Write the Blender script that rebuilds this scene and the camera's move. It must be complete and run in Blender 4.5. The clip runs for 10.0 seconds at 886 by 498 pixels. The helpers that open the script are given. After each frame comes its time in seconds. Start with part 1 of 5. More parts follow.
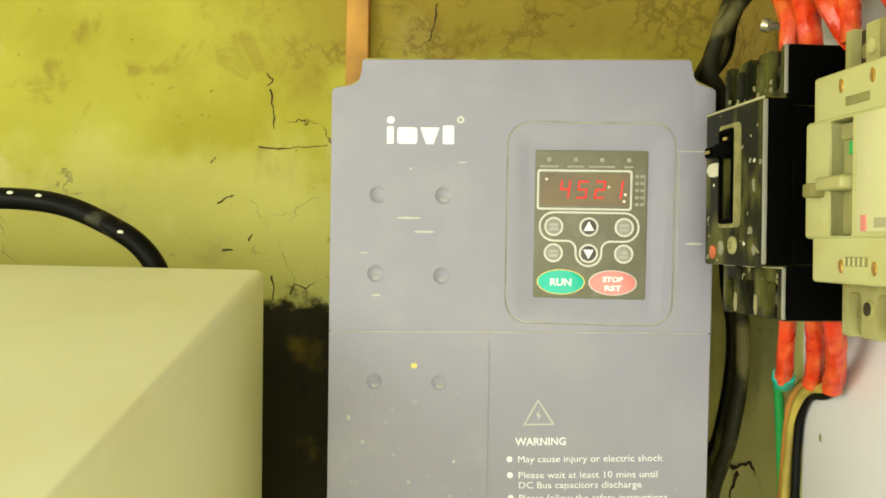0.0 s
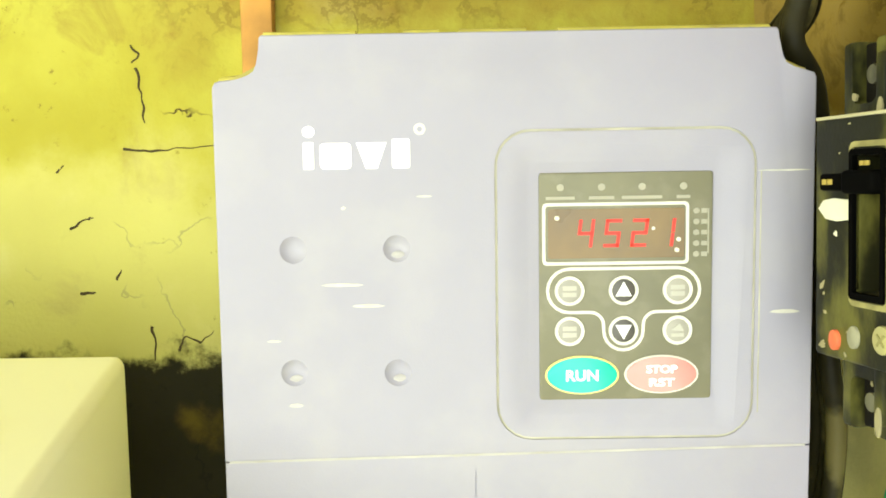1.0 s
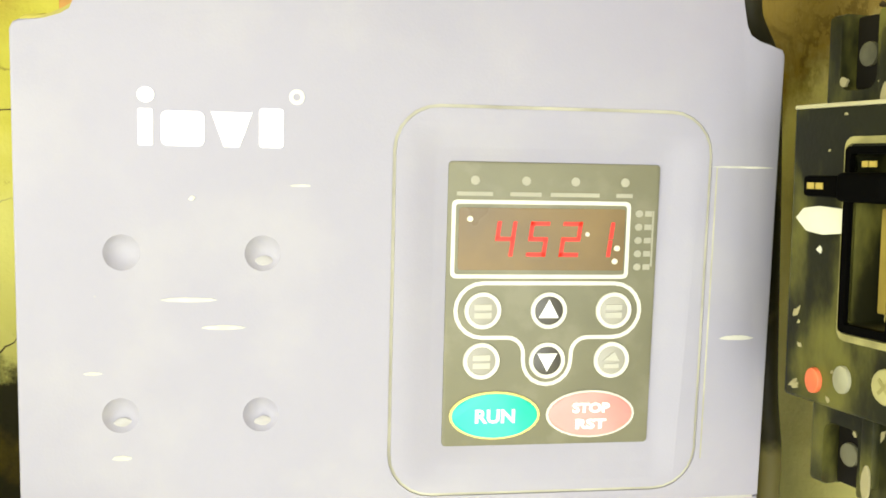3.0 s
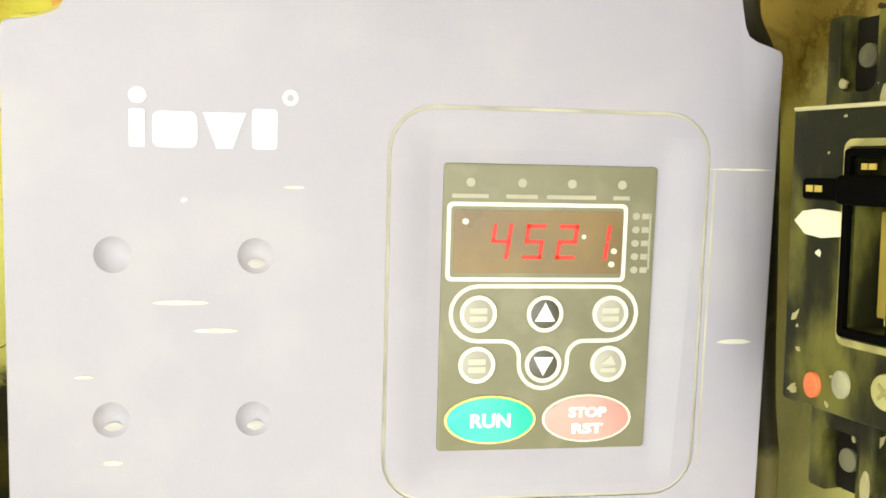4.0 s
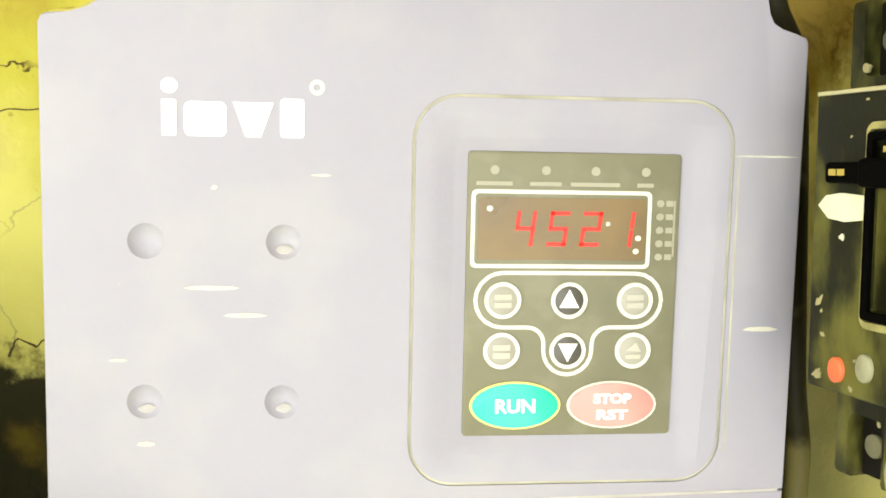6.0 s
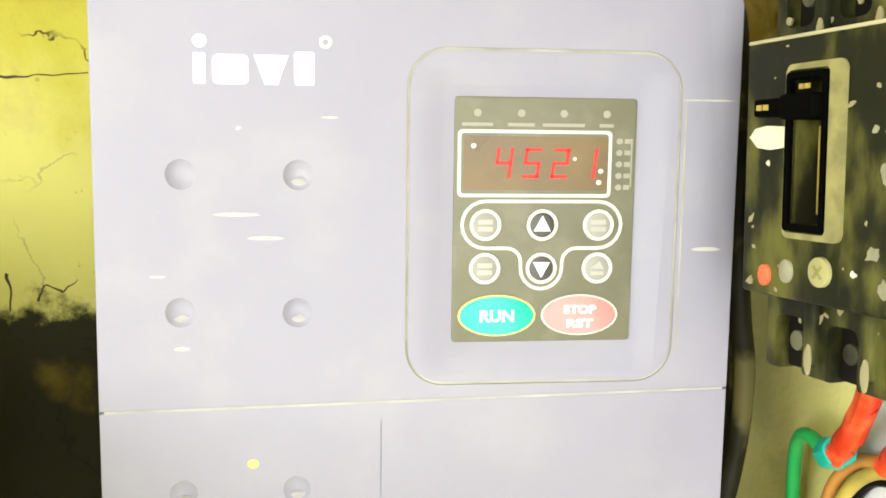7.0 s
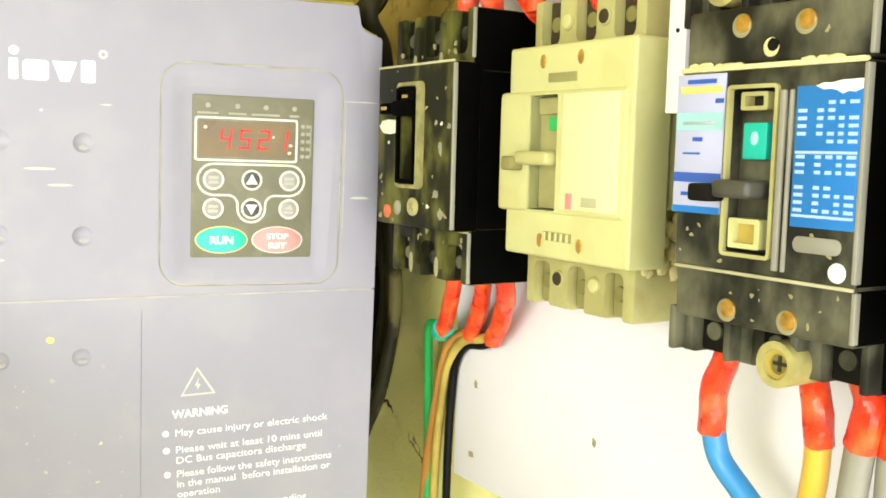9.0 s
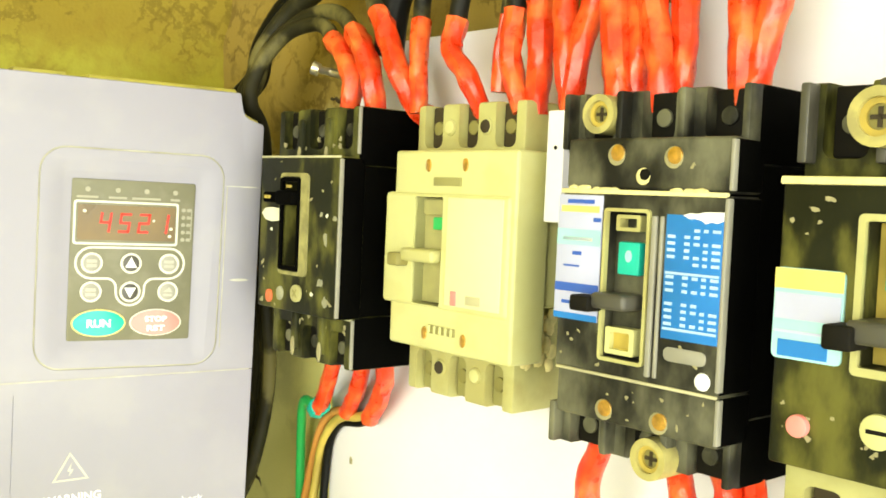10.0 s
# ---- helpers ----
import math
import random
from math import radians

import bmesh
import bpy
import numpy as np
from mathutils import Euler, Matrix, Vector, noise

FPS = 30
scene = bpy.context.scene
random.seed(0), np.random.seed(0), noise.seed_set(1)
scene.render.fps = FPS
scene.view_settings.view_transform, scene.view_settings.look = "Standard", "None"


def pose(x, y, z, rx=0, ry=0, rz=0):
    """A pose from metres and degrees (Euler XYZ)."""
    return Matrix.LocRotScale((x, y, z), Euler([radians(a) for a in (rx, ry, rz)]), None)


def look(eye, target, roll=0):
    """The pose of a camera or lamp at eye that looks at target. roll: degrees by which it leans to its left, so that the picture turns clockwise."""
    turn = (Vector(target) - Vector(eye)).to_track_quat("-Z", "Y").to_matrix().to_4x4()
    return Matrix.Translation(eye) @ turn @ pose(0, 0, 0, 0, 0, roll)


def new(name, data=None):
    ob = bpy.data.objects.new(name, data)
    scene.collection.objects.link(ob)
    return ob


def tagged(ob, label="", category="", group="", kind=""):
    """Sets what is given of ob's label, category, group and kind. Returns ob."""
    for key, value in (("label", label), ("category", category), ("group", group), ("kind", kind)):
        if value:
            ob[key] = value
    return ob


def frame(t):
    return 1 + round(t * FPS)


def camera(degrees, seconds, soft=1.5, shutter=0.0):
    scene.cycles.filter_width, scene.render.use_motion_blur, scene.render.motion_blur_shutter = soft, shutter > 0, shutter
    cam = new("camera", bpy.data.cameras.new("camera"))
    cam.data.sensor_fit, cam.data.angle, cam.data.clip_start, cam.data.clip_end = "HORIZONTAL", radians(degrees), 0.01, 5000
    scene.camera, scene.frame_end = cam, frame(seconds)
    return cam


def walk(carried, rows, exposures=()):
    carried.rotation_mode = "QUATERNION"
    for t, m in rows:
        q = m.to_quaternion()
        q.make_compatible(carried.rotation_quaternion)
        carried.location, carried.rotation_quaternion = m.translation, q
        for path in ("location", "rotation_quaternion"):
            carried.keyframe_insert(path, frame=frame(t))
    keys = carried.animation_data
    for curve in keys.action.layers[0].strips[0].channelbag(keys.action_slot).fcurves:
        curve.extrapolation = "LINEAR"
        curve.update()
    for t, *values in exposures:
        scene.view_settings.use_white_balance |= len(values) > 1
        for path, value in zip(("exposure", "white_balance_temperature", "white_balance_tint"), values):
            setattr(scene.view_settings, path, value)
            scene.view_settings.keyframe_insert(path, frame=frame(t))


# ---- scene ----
cam = camera(48.4, 10.0, soft=1.7)
EXPOSURES = [(0.0, -0.60, 7500, 1), (0.5, -0.08, 7200, 1), (1.0, 0.10, 6900, 2), (2.0, 0.10, 6800, 5), (4.5, 0.10, 7100, 8), (6.5, 0.11, 6850, 9), (7.5, 0.03, 6600, 12), (8.5, -0.03, 6750, 11), (9.0, 0.0, 6850, 10), (9.5, 0.12, 7150, 6), (10.0, 0.20, 7500, 2)]
PATH = [
    (0, (0.132, -0.683, 1.382), (-0.044, 1.308, 1.297), 0.9),
    (0.5, (0.115, -0.532, 1.428), (0.014, 1.461, 1.293), -0.6),
    (1, (0.097, -0.434, 1.435), (0.074, 1.555, 1.227), -0.9),
    (1.5, (0.094, -0.412, 1.437), (0.099, 1.573, 1.198), -0.3),
    (2, (0.089, -0.381, 1.442), (0.201, 1.6, 1.189), 0.3),
    (2.5, (0.08, -0.344, 1.434), (0.368, 1.619, 1.184), 1.2),
    (4, (0.081, -0.332, 1.434), (0.398, 1.627, 1.191), 1.6),
    (4.5, (0.08, -0.332, 1.437), (0.391, 1.628, 1.184), 1.6),
    (5, (0.076, -0.331, 1.434), (0.396, 1.629, 1.193), 1.6),
    (6.5, (0.092, -0.357, 1.422), (0.282, 1.62, 1.19), 1.1),
    (7, (0.079, -0.399, 1.413), (0.332, 1.567, 1.152), 0.8),
    (7.5, (0.087, -0.468, 1.407), (0.322, 1.5, 1.133), 0.9),
    (8, (0.081, -0.55, 1.401), (0.375, 1.408, 1.118), 1.9),
    (8.5, (0.086, -0.619, 1.404), (0.551, 1.305, 1.115), 2.5),
    (9, (0.06, -0.627, 1.414), (0.779, 1.221, 1.153), 2.7),
    (9.5, (0.027, -0.604, 1.427), (0.972, 1.143, 1.192), 3.6),
    (10, (0.027, -0.637, 1.443), (1.035, 1.083, 1.283), 4.0),
]
walk(cam, [(t, look(eye, target, roll)) for t, eye, target, roll in PATH], EXPOSURES)
# ---------------------------------------------------------------- light
world = bpy.data.worlds.new("world")
scene.world = world
world.use_nodes = True
wn = world.node_tree.nodes
sky = wn.new("ShaderNodeTexSky")
sky.sky_type, sky.sun_disc = "NISHITA", False
sky.sun_elevation, sky.sun_rotation = radians(50), radians(200)
wn["Background"].inputs["Strength"].default_value = 0.1
world.node_tree.links.new(sky.outputs["Color"], wn["Background"].inputs["Color"])


def window_light(name, where, target, w, h, watts, colour):
    data = bpy.data.lights.new(name, "AREA")
    data.shape, data.size, data.size_y, data.energy, data.color = "RECTANGLE", w, h, watts, colour
    ob = new(name, data)
    ob.matrix_world = look(where, target)
    return ob


window_light("window_light", (-1.56, -1.50, 1.56), (0.25, -0.1, 1.32), 1.3, 1.05, 52, (0.97, 1.0, 0.98))
window_light("door_light", (0.07, -2.44, 1.00), (0.05, 0.0, 1.25), 1.80, 1.8, 72, (0.96, 1.0, 1.0))

# ---------------------------------------------------------------- materials


def material(name, colour, rough=0.5, metal=0.0, vary=0.12, scale=40.0, fine=400.0, bump=0.05, second=None, amount=0.0, patch=8.0, spec=0.5, detail=6.0, lo=0.5, hi=0.62, streak=1.0):
    """A surface with mottling at two sizes, fine relief, and worn or dusty patches of a second colour."""
    m = bpy.data.materials.new(name)
    m.use_nodes = True
    nt = m.node_tree
    n, ln = nt.nodes, nt.links.new
    b = n["Principled BSDF"]
    b.inputs["Metallic"].default_value = metal
    b.inputs["Specular IOR Level"].default_value = spec
    tc = n.new("ShaderNodeTexCoord")

    def tex(s, d):
        t = n.new("ShaderNodeTexNoise")
        t.inputs["Scale"].default_value, t.inputs["Detail"].default_value = s, d
        ln(tc.outputs["Object"], t.inputs["Vector"])
        return t
    big, small = tex(scale, detail), tex(fine, 3)
    mix = n.new("ShaderNodeMix")
    mix.data_type, mix.blend_type = "RGBA", "MULTIPLY"
    mix.inputs["Factor"].default_value = 1.0
    mix.inputs["A"].default_value = (*colour, 1)
    ramp = n.new("ShaderNodeMapRange")
    ramp.inputs["From Min"].default_value, ramp.inputs["From Max"].default_value = 0.3, 0.7
    ramp.inputs["To Min"].default_value, ramp.inputs["To Max"].default_value = 1 - vary, 1 + vary * 0.6
    ln(big.outputs["Fac"], ramp.inputs["Value"])
    ln(ramp.outputs["Result"], mix.inputs["B"])
    out = mix.outputs["Result"]
    if second:
        pt = tex(patch, 9)
        if streak != 1.0:
            mp = n.new("ShaderNodeMapping")
            mp.inputs["Scale"].default_value = (1, 1, streak)
            ln(tc.outputs["Object"], mp.inputs["Vector"])
            ln(mp.outputs["Vector"], pt.inputs["Vector"])
        step = n.new("ShaderNodeMapRange")
        step.interpolation_type = "SMOOTHSTEP"
        step.inputs["From Min"].default_value, step.inputs["From Max"].default_value = lo, hi
        step.inputs["To Max"].default_value = amount
        ln(pt.outputs["Fac"], step.inputs["Value"])
        mx = n.new("ShaderNodeMix")
        mx.data_type = "RGBA"
        ln(step.outputs["Result"], mx.inputs["Factor"])
        ln(out, mx.inputs["A"])
        mx.inputs["B"].default_value = (*second, 1)
        out = mx.outputs["Result"]
    ln(out, b.inputs["Base Color"])
    rr_ = n.new("ShaderNodeMapRange")
    rr_.inputs["To Min"].default_value, rr_.inputs["To Max"].default_value = max(0.03, rough - 0.12), min(1, rough + 0.12)
    ln(big.outputs["Fac"], rr_.inputs["Value"])
    ln(rr_.outputs["Result"], b.inputs["Roughness"])
    if bump:
        bp = n.new("ShaderNodeBump")
        bp.inputs["Strength"].default_value, bp.inputs["Distance"].default_value = bump, 0.001
        ln(small.outputs["Fac"], bp.inputs["Height"])
        ln(bp.outputs["Normal"], b.inputs["Normal"])
    return m


def glow(name, colour, strength):
    m = bpy.data.materials.new(name)
    m.use_nodes = True
    b = m.node_tree.nodes["Principled BSDF"]
    b.inputs["Base Color"].default_value = (colour[0] * 0.15, colour[1] * 0.15, colour[2] * 0.15, 1)
    b.inputs["Emission Color"].default_value = (*colour, 1)
    b.inputs["Emission Strength"].default_value = strength
    return m


def plaster(name, stain, light=(0.445, 0.423, 0.066), dark=(0.355, 0.320, 0.038), high=False):
    """Old yellowed plaster with grime, and where stain is set a ragged dark damp stain below z = 1.30."""
    m = bpy.data.materials.new(name)
    m.use_nodes = True
    nt = m.node_tree
    n, ln = nt.nodes, nt.links.new
    b = n["Principled BSDF"]
    b.inputs["Roughness"].default_value = 0.85
    b.inputs["Specular IOR Level"].default_value = 0.2
    geo = n.new("ShaderNodeNewGeometry")

    def tex(s, d, rough=0.55, dist=0.0):
        t = n.new("ShaderNodeTexNoise")
        t.inputs["Scale"].default_value, t.inputs["Detail"].default_value = s, d
        t.inputs["Roughness"].default_value, t.inputs["Distortion"].default_value = rough, dist
        ln(geo.outputs["Position"], t.inputs["Vector"])
        return t

    def rng(src, a, c, lo=0.0, hi=1.0):
        r = n.new("ShaderNodeMapRange")
        r.interpolation_type = "SMOOTHSTEP"
        for k, v in (("From Min", a), ("From Max", c), ("To Min", lo), ("To Max", hi)):
            r.inputs[k].default_value = v
        ln(src, r.inputs["Value"])
        return r.outputs["Result"]

    def blend(fac, a, c):
        mx = n.new("ShaderNodeMix")
        mx.data_type = "RGBA"
        ln(fac, mx.inputs["Factor"])
        if isinstance(a, tuple):
            mx.inputs["A"].default_value = (*a, 1)
        else:
            ln(a, mx.inputs["A"])
        mx.inputs["B"].default_value = (*c, 1)
        return mx.outputs["Result"]

    cloud, patches, grain = tex(7, 8), tex(16, 9, 0.62, 0.4), tex(320, 4)
    col = blend(rng(cloud.outputs["Fac"], 0.35, 0.68), light, dark)
    col = blend(rng(patches.outputs["Fac"], 0.56, 0.70, 0, 0.25 if high else 0.65), col, (0.22, 0.15, 0.028))
    col = blend(rng(tex(11, 6).outputs["Fac"], 0.56, 0.68, 0, 0.55), col, (0.58, 0.54, 0.22))
    # thin hairline cracks
    vor = n.new("ShaderNodeTexVoronoi")
    vor.feature = "DISTANCE_TO_EDGE"
    vor.inputs["Scale"].default_value = 9.0
    warp = n.new("ShaderNodeVectorMath")
    warp.operation = "MULTIPLY_ADD"
    ln(tex(14, 5).outputs["Color"], warp.inputs[0])
    warp.inputs[1].default_value = (0.12, 0.12, 0.12)
    ln(geo.outputs["Position"], warp.inputs[2])
    ln(warp.outputs["Vector"], vor.inputs["Vector"])
    crack = rng(vor.outputs["Distance"], 0.004, 0.014, 1.0, 0.0)
    gate = n.new("ShaderNodeMath")
    gate.operation = "MULTIPLY"
    ln(crack, gate.inputs[0])
    ln(rng(tex(10, 3).outputs["Fac"], 0.56, 0.62), gate.inputs[1])
    col = blend(gate.outputs["Value"], col, (0.06, 0.04, 0.012))
    if stain or high:
        # brown water marks high on the wall
        hs = n.new("ShaderNodeSeparateXYZ")
        ln(geo.outputs["Position"], hs.inputs["Vector"])
        hw = n.new("ShaderNodeMath")
        hw.operation = "MULTIPLY_ADD"
        ln(tex(9, 8, 0.62).outputs["Fac"], hw.inputs[0])
        hw.inputs[1].default_value = 0.22
        ln(hs.outputs["Z"], hw.inputs[2])
        hm = n.new("ShaderNodeMath")
        hm.operation = "MULTIPLY"
        ln(rng(hw.outputs["Value"], 1.585 if stain else 1.55, 1.65 if stain else 1.60, 0.0, 0.72 if stain else 0.92), hm.inputs[0])
        ln(rng(hs.outputs["X"], -0.22, 0.02), hm.inputs[1])
        col = blend(hm.outputs["Value"], col, (0.25, 0.16, 0.024))
        # crazing inside the water mark
        net = n.new("ShaderNodeTexVoronoi")
        net.feature = "DISTANCE_TO_EDGE"
        net.inputs["Scale"].default_value = 24.0
        wp = n.new("ShaderNodeVectorMath")
        wp.operation = "MULTIPLY_ADD"
        ln(tex(30, 6, 0.65).outputs["Color"], wp.inputs[0])
        wp.inputs[1].default_value = (0.09, 0.09, 0.09)
        ln(geo.outputs["Position"], wp.inputs[2])
        ln(wp.outputs["Vector"], net.inputs["Vector"])
        cz = n.new("ShaderNodeMath")
        cz.operation = "MULTIPLY"
        ln(rng(net.outputs["Distance"], 0.02, 0.10, 0.65, 0.0), cz.inputs[0])
        ln(rng(tex(13, 4).outputs["Fac"], 0.46, 0.58), cz.inputs[1])
        cm = n.new("ShaderNodeMath")
        cm.operation = "MULTIPLY"
        ln(cz.outputs["Value"], cm.inputs[0])
        ln(hm.outputs["Value"], cm.inputs[1])
        col = blend(cm.outputs["Value"], col, (0.11, 0.07, 0.012))
        # soot and flaked spots inside the water mark
        sp = n.new("ShaderNodeMath")
        sp.operation = "MULTIPLY"
        ln(hm.outputs["Value"], sp.inputs[0])
        ln(rng(tex(34, 9, 0.68, 0.6).outputs["Fac"], 0.54, 0.68, 0.0, 0.5), sp.inputs[1])
        col = blend(sp.outputs["Value"], col, (0.085, 0.05, 0.010))
    if stain:
        # paler limewashed band above the stain
        bs = n.new("ShaderNodeSeparateXYZ")
        ln(geo.outputs["Position"], bs.inputs["Vector"])
        bw = n.new("ShaderNodeMath")
        bw.operation = "MULTIPLY_ADD"
        ln(tex(12, 7, 0.6).outputs["Fac"], bw.inputs[0])
        bw.inputs[1].default_value = 0.20
        ln(bs.outputs["Z"], bw.inputs[2])
        col = blend(rng(bw.outputs["Value"], 1.49, 1.56, 0.55, 0.0), col, (0.58, 0.55, 0.19))
        # scattered dark pits and scuffs
        pit = n.new("ShaderNodeMath")
        pit.operation = "MULTIPLY"
        ln(rng(tex(75, 6, 0.7).outputs["Fac"], 0.62, 0.72), pit.inputs[0])
        ln(rng(tex(9, 4).outputs["Fac"], 0.42, 0.58, 0.0, 0.75), pit.inputs[1])
        col = blend(pit.outputs["Value"], col, (0.13, 0.085, 0.016))
        sep = n.new("ShaderNodeSeparateXYZ")
        ln(geo.outputs["Position"], sep.inputs["Vector"])
        wob = n.new("ShaderNodeMath")
        wob.operation = "MULTIPLY_ADD"
        ln(tex(26, 8, 0.65).outputs["Fac"], wob.inputs[0])
        wob.inputs[1].default_value = 0.07
        ln(sep.outputs["Z"], wob.inputs[2])
        edge = rng(wob.outputs["Value"], 1.322, 1.336, 1.0, 0.0)
        side = n.new("ShaderNodeMath")
        side.operation = "MULTIPLY"
        ln(edge, side.inputs[0])
        ln(rng(sep.outputs["X"], 0.17, 0.23, 0.97, 0.0), side.inputs[1])
        tone = blend(rng(tex(15, 8).outputs["Fac"], 0.56, 0.72, 0, 0.7), (0.003, 0.002, 0.0006), (0.115, 0.078, 0.004))
        mx = n.new("ShaderNodeMix")
        mx.data_type = "RGBA"
        ln(side.outputs["Value"], mx.inputs["Factor"])
        ln(col, mx.inputs["A"])
        ln(tone, mx.inputs["B"])
        col = mx.outputs["Result"]
    ln(col, b.inputs["Base Color"])
    add = n.new("ShaderNodeMath")
    add.operation = "MULTIPLY_ADD"
    ln(grain.outputs["Fac"], add.inputs[0])
    add.inputs[1].default_value = 0.25
    ln(patches.outputs["Fac"], add.inputs[2])
    bp = n.new("ShaderNodeBump")
    bp.inputs["Strength"].default_value, bp.inputs["Distance"].default_value = 0.5, 0.004
    ln(add.outputs["Value"], bp.inputs["Height"])
    ln(bp.outputs["Normal"], b.inputs["Normal"])
    return m


M_WALL = plaster("stained_plaster", True)
M_WALL2 = plaster("plain_plaster", False)
M_WALL3 = plaster("pale_plaster", False, (0.88, 0.84, 0.40), (0.82, 0.76, 0.28), True)
M_CEIL = material("ceiling_paint", (0.75, 0.72, 0.6), 0.9, scale=6, fine=120)
M_FLOOR = material("cement_floor", (0.3, 0.28, 0.22), 0.8, scale=9, fine=200, vary=0.3)
M_GREY = material("grey_plastic", (0.302, 0.294, 0.356), 0.52, vary=0.04, scale=14, fine=900, bump=0.06, second=(0.355, 0.345, 0.375), amount=0.45, patch=22, spec=0.3, lo=0.45, hi=0.7)
M_GREY2 = material("grey_plastic_dark", (0.30, 0.30, 0.33), 0.5, vary=0.08, scale=20, fine=900, bump=0.05)
M_RIM = material("yellowed_rim", (0.50, 0.45, 0.085), 0.6, vary=0.2, scale=60, second=(0.30, 0.25, 0.06), amount=0.5, patch=40)
M_SEAM = material("dusty_seam", (0.46, 0.43, 0.26), 0.7, scale=60)
M_KEY = material("keypad_film", (0.16, 0.155, 0.10), 0.5, vary=0.12, scale=50, fine=800, bump=0.03, second=(0.22, 0.21, 0.15), amount=0.4, patch=60, spec=0.4)
M_LINE = material("keypad_print", (0.62, 0.61, 0.53), 0.5, vary=0.1, scale=80, bump=0)
M_GROOVE = material("groove_dust", (0.40, 0.385, 0.30), 0.8, vary=0.3, scale=50)
M_KEYPRINT = material("key_print", (0.42, 0.41, 0.35), 0.5, bump=0)
M_CAPTION = material("faint_print", (0.31, 0.30, 0.23), 0.5, bump=0)
M_KNOB = material("button_grey", (0.30, 0.29, 0.25), 0.45, vary=0.1, scale=90)
M_DARKKNOB = material("button_dark", (0.06, 0.055, 0.045), 0.4, vary=0.1, scale=90)
M_WHITE = material("white_print", (0.85, 0.85, 0.86), 0.5, vary=0.05, scale=90, bump=0)
M_RUN = material("green_button", (0.0, 0.50, 0.36), 0.4, vary=0.08, scale=80)
M_STOP = material("red_button", (0.80, 0.25, 0.23), 0.4, vary=0.08, scale=80)
M_LCD = material("display_window", (0.15, 0.095, 0.03), 0.3, vary=0.3, scale=30, bump=0, spec=0.4)
M_SEG = glow("lit_segment", (1.0, 0.025, 0.012), 1.3)
M_BLACK = material("black_bakelite", (0.012, 0.013, 0.004), 0.55, vary=0.3, scale=60, fine=500, bump=0.1, second=(0.15, 0.145, 0.032), amount=0.8, patch=70, lo=0.41, hi=0.72, spec=0.2, streak=0.45)
# near-black copy: shade of the breaker sides put into colour; also black levers
M_BLACK_SIDESHADE = material("black_bakelite_and_side_shade", (0.0015, 0.0015, 0.0012), 0.7, vary=0.3, scale=50, fine=500, bump=0.05, spec=0.02)
M_BLACK3 = material("worn_black_bakelite", (0.011, 0.0105, 0.008), 0.5, vary=0.3, scale=60, fine=500, bump=0.1, second=(0.195, 0.190, 0.120), amount=0.8, patch=44, lo=0.36, hi=0.72, spec=0.22, streak=0.6)
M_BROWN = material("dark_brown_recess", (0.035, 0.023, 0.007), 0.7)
# shade inside cavities and holes as a colour; also the black lever tips
M_HOLE = material("black_tip_and_hole_shade", (0.006, 0.005, 0.003), 0.7, spec=0.15)
M_CREAM = material("cream_plastic", (0.555, 0.545, 0.245), 0.45, vary=0.06, scale=30, fine=700, bump=0.05, second=(0.48, 0.42, 0.15), amount=0.3, patch=26)
M_PALECREAM = material("pale_cream_plastic", (0.70, 0.675, 0.38), 0.4, vary=0.05, scale=30, bump=0.03)
M_CREAMBASE = material("grey_cream_plastic", (0.44, 0.42, 0.175), 0.5, vary=0.1, scale=30, fine=700, bump=0.05, second=(0.3, 0.25, 0.08), amount=0.5, patch=24)
M_BOLT = material("dull_cream_plastic", (0.42, 0.37, 0.13), 0.5, vary=0.25, scale=120, second=(0.24, 0.21, 0.10), amount=0.5, patch=80)
M_BOX = material("pale_painted_steel", (0.85, 0.845, 0.58), 0.5, vary=0.05, scale=5, fine=300, bump=0.04, second=(0.78, 0.74, 0.40), amount=0.3, patch=7)
M_BOARD = material("white_board", (0.87, 0.85, 0.91), 0.4, vary=0.03, scale=10, fine=500, bump=0.03)
M_RED = material("red_tape", (0.74, 0.040, 0.011), 0.30, vary=0.2, scale=120, fine=600, bump=0.2, second=(0.84, 0.27, 0.07), amount=0.55, patch=60, lo=0.4, hi=0.75)
M_CABLE = material("black_cable", (0.005, 0.005, 0.004), 0.4, vary=0.3, scale=60, second=(0.25, 0.24, 0.15), amount=0.2, patch=30, lo=0.62, hi=0.72, spec=0.1)
M_CABLE3 = material("dusty_olive_cable", (0.022, 0.020, 0.009), 0.55, vary=0.3, scale=60, second=(0.23, 0.20, 0.075), amount=0.6, patch=20, spec=0.15)
M_CABLE2 = material("dusty_black_cable", (0.008, 0.0075, 0.005), 0.5, vary=0.3, scale=60, second=(0.20, 0.18, 0.07), amount=0.55, patch=26, spec=0.25)
M_GREEN = material("green_wire", (0.02, 0.48, 0.12), 0.4)
M_TEAL = material("teal_tape", (0.0, 0.48, 0.38), 0.4)
M_ORANGE = material("orange_brown_wire", (0.55, 0.25, 0.06), 0.45)
M_OLIVE = material("dusty_yellow_wire", (0.45, 0.34, 0.07), 0.5, vary=0.3)
M_WINDOW = material("dusty_window_plate", (0.38, 0.355, 0.15), 0.5, vary=0.15, scale=80)
M_OLIVEP = material("olive_plastic", (0.27, 0.25, 0.09), 0.55, vary=0.15)
M_YELLOW = material("yellow_wire", (0.80, 0.46, 0.06), 0.4)
M_BLUEW = material("blue_wire", (0.04, 0.28, 0.62), 0.4)
M_GREYW = material("grey_wire", (0.28, 0.27, 0.22), 0.45)
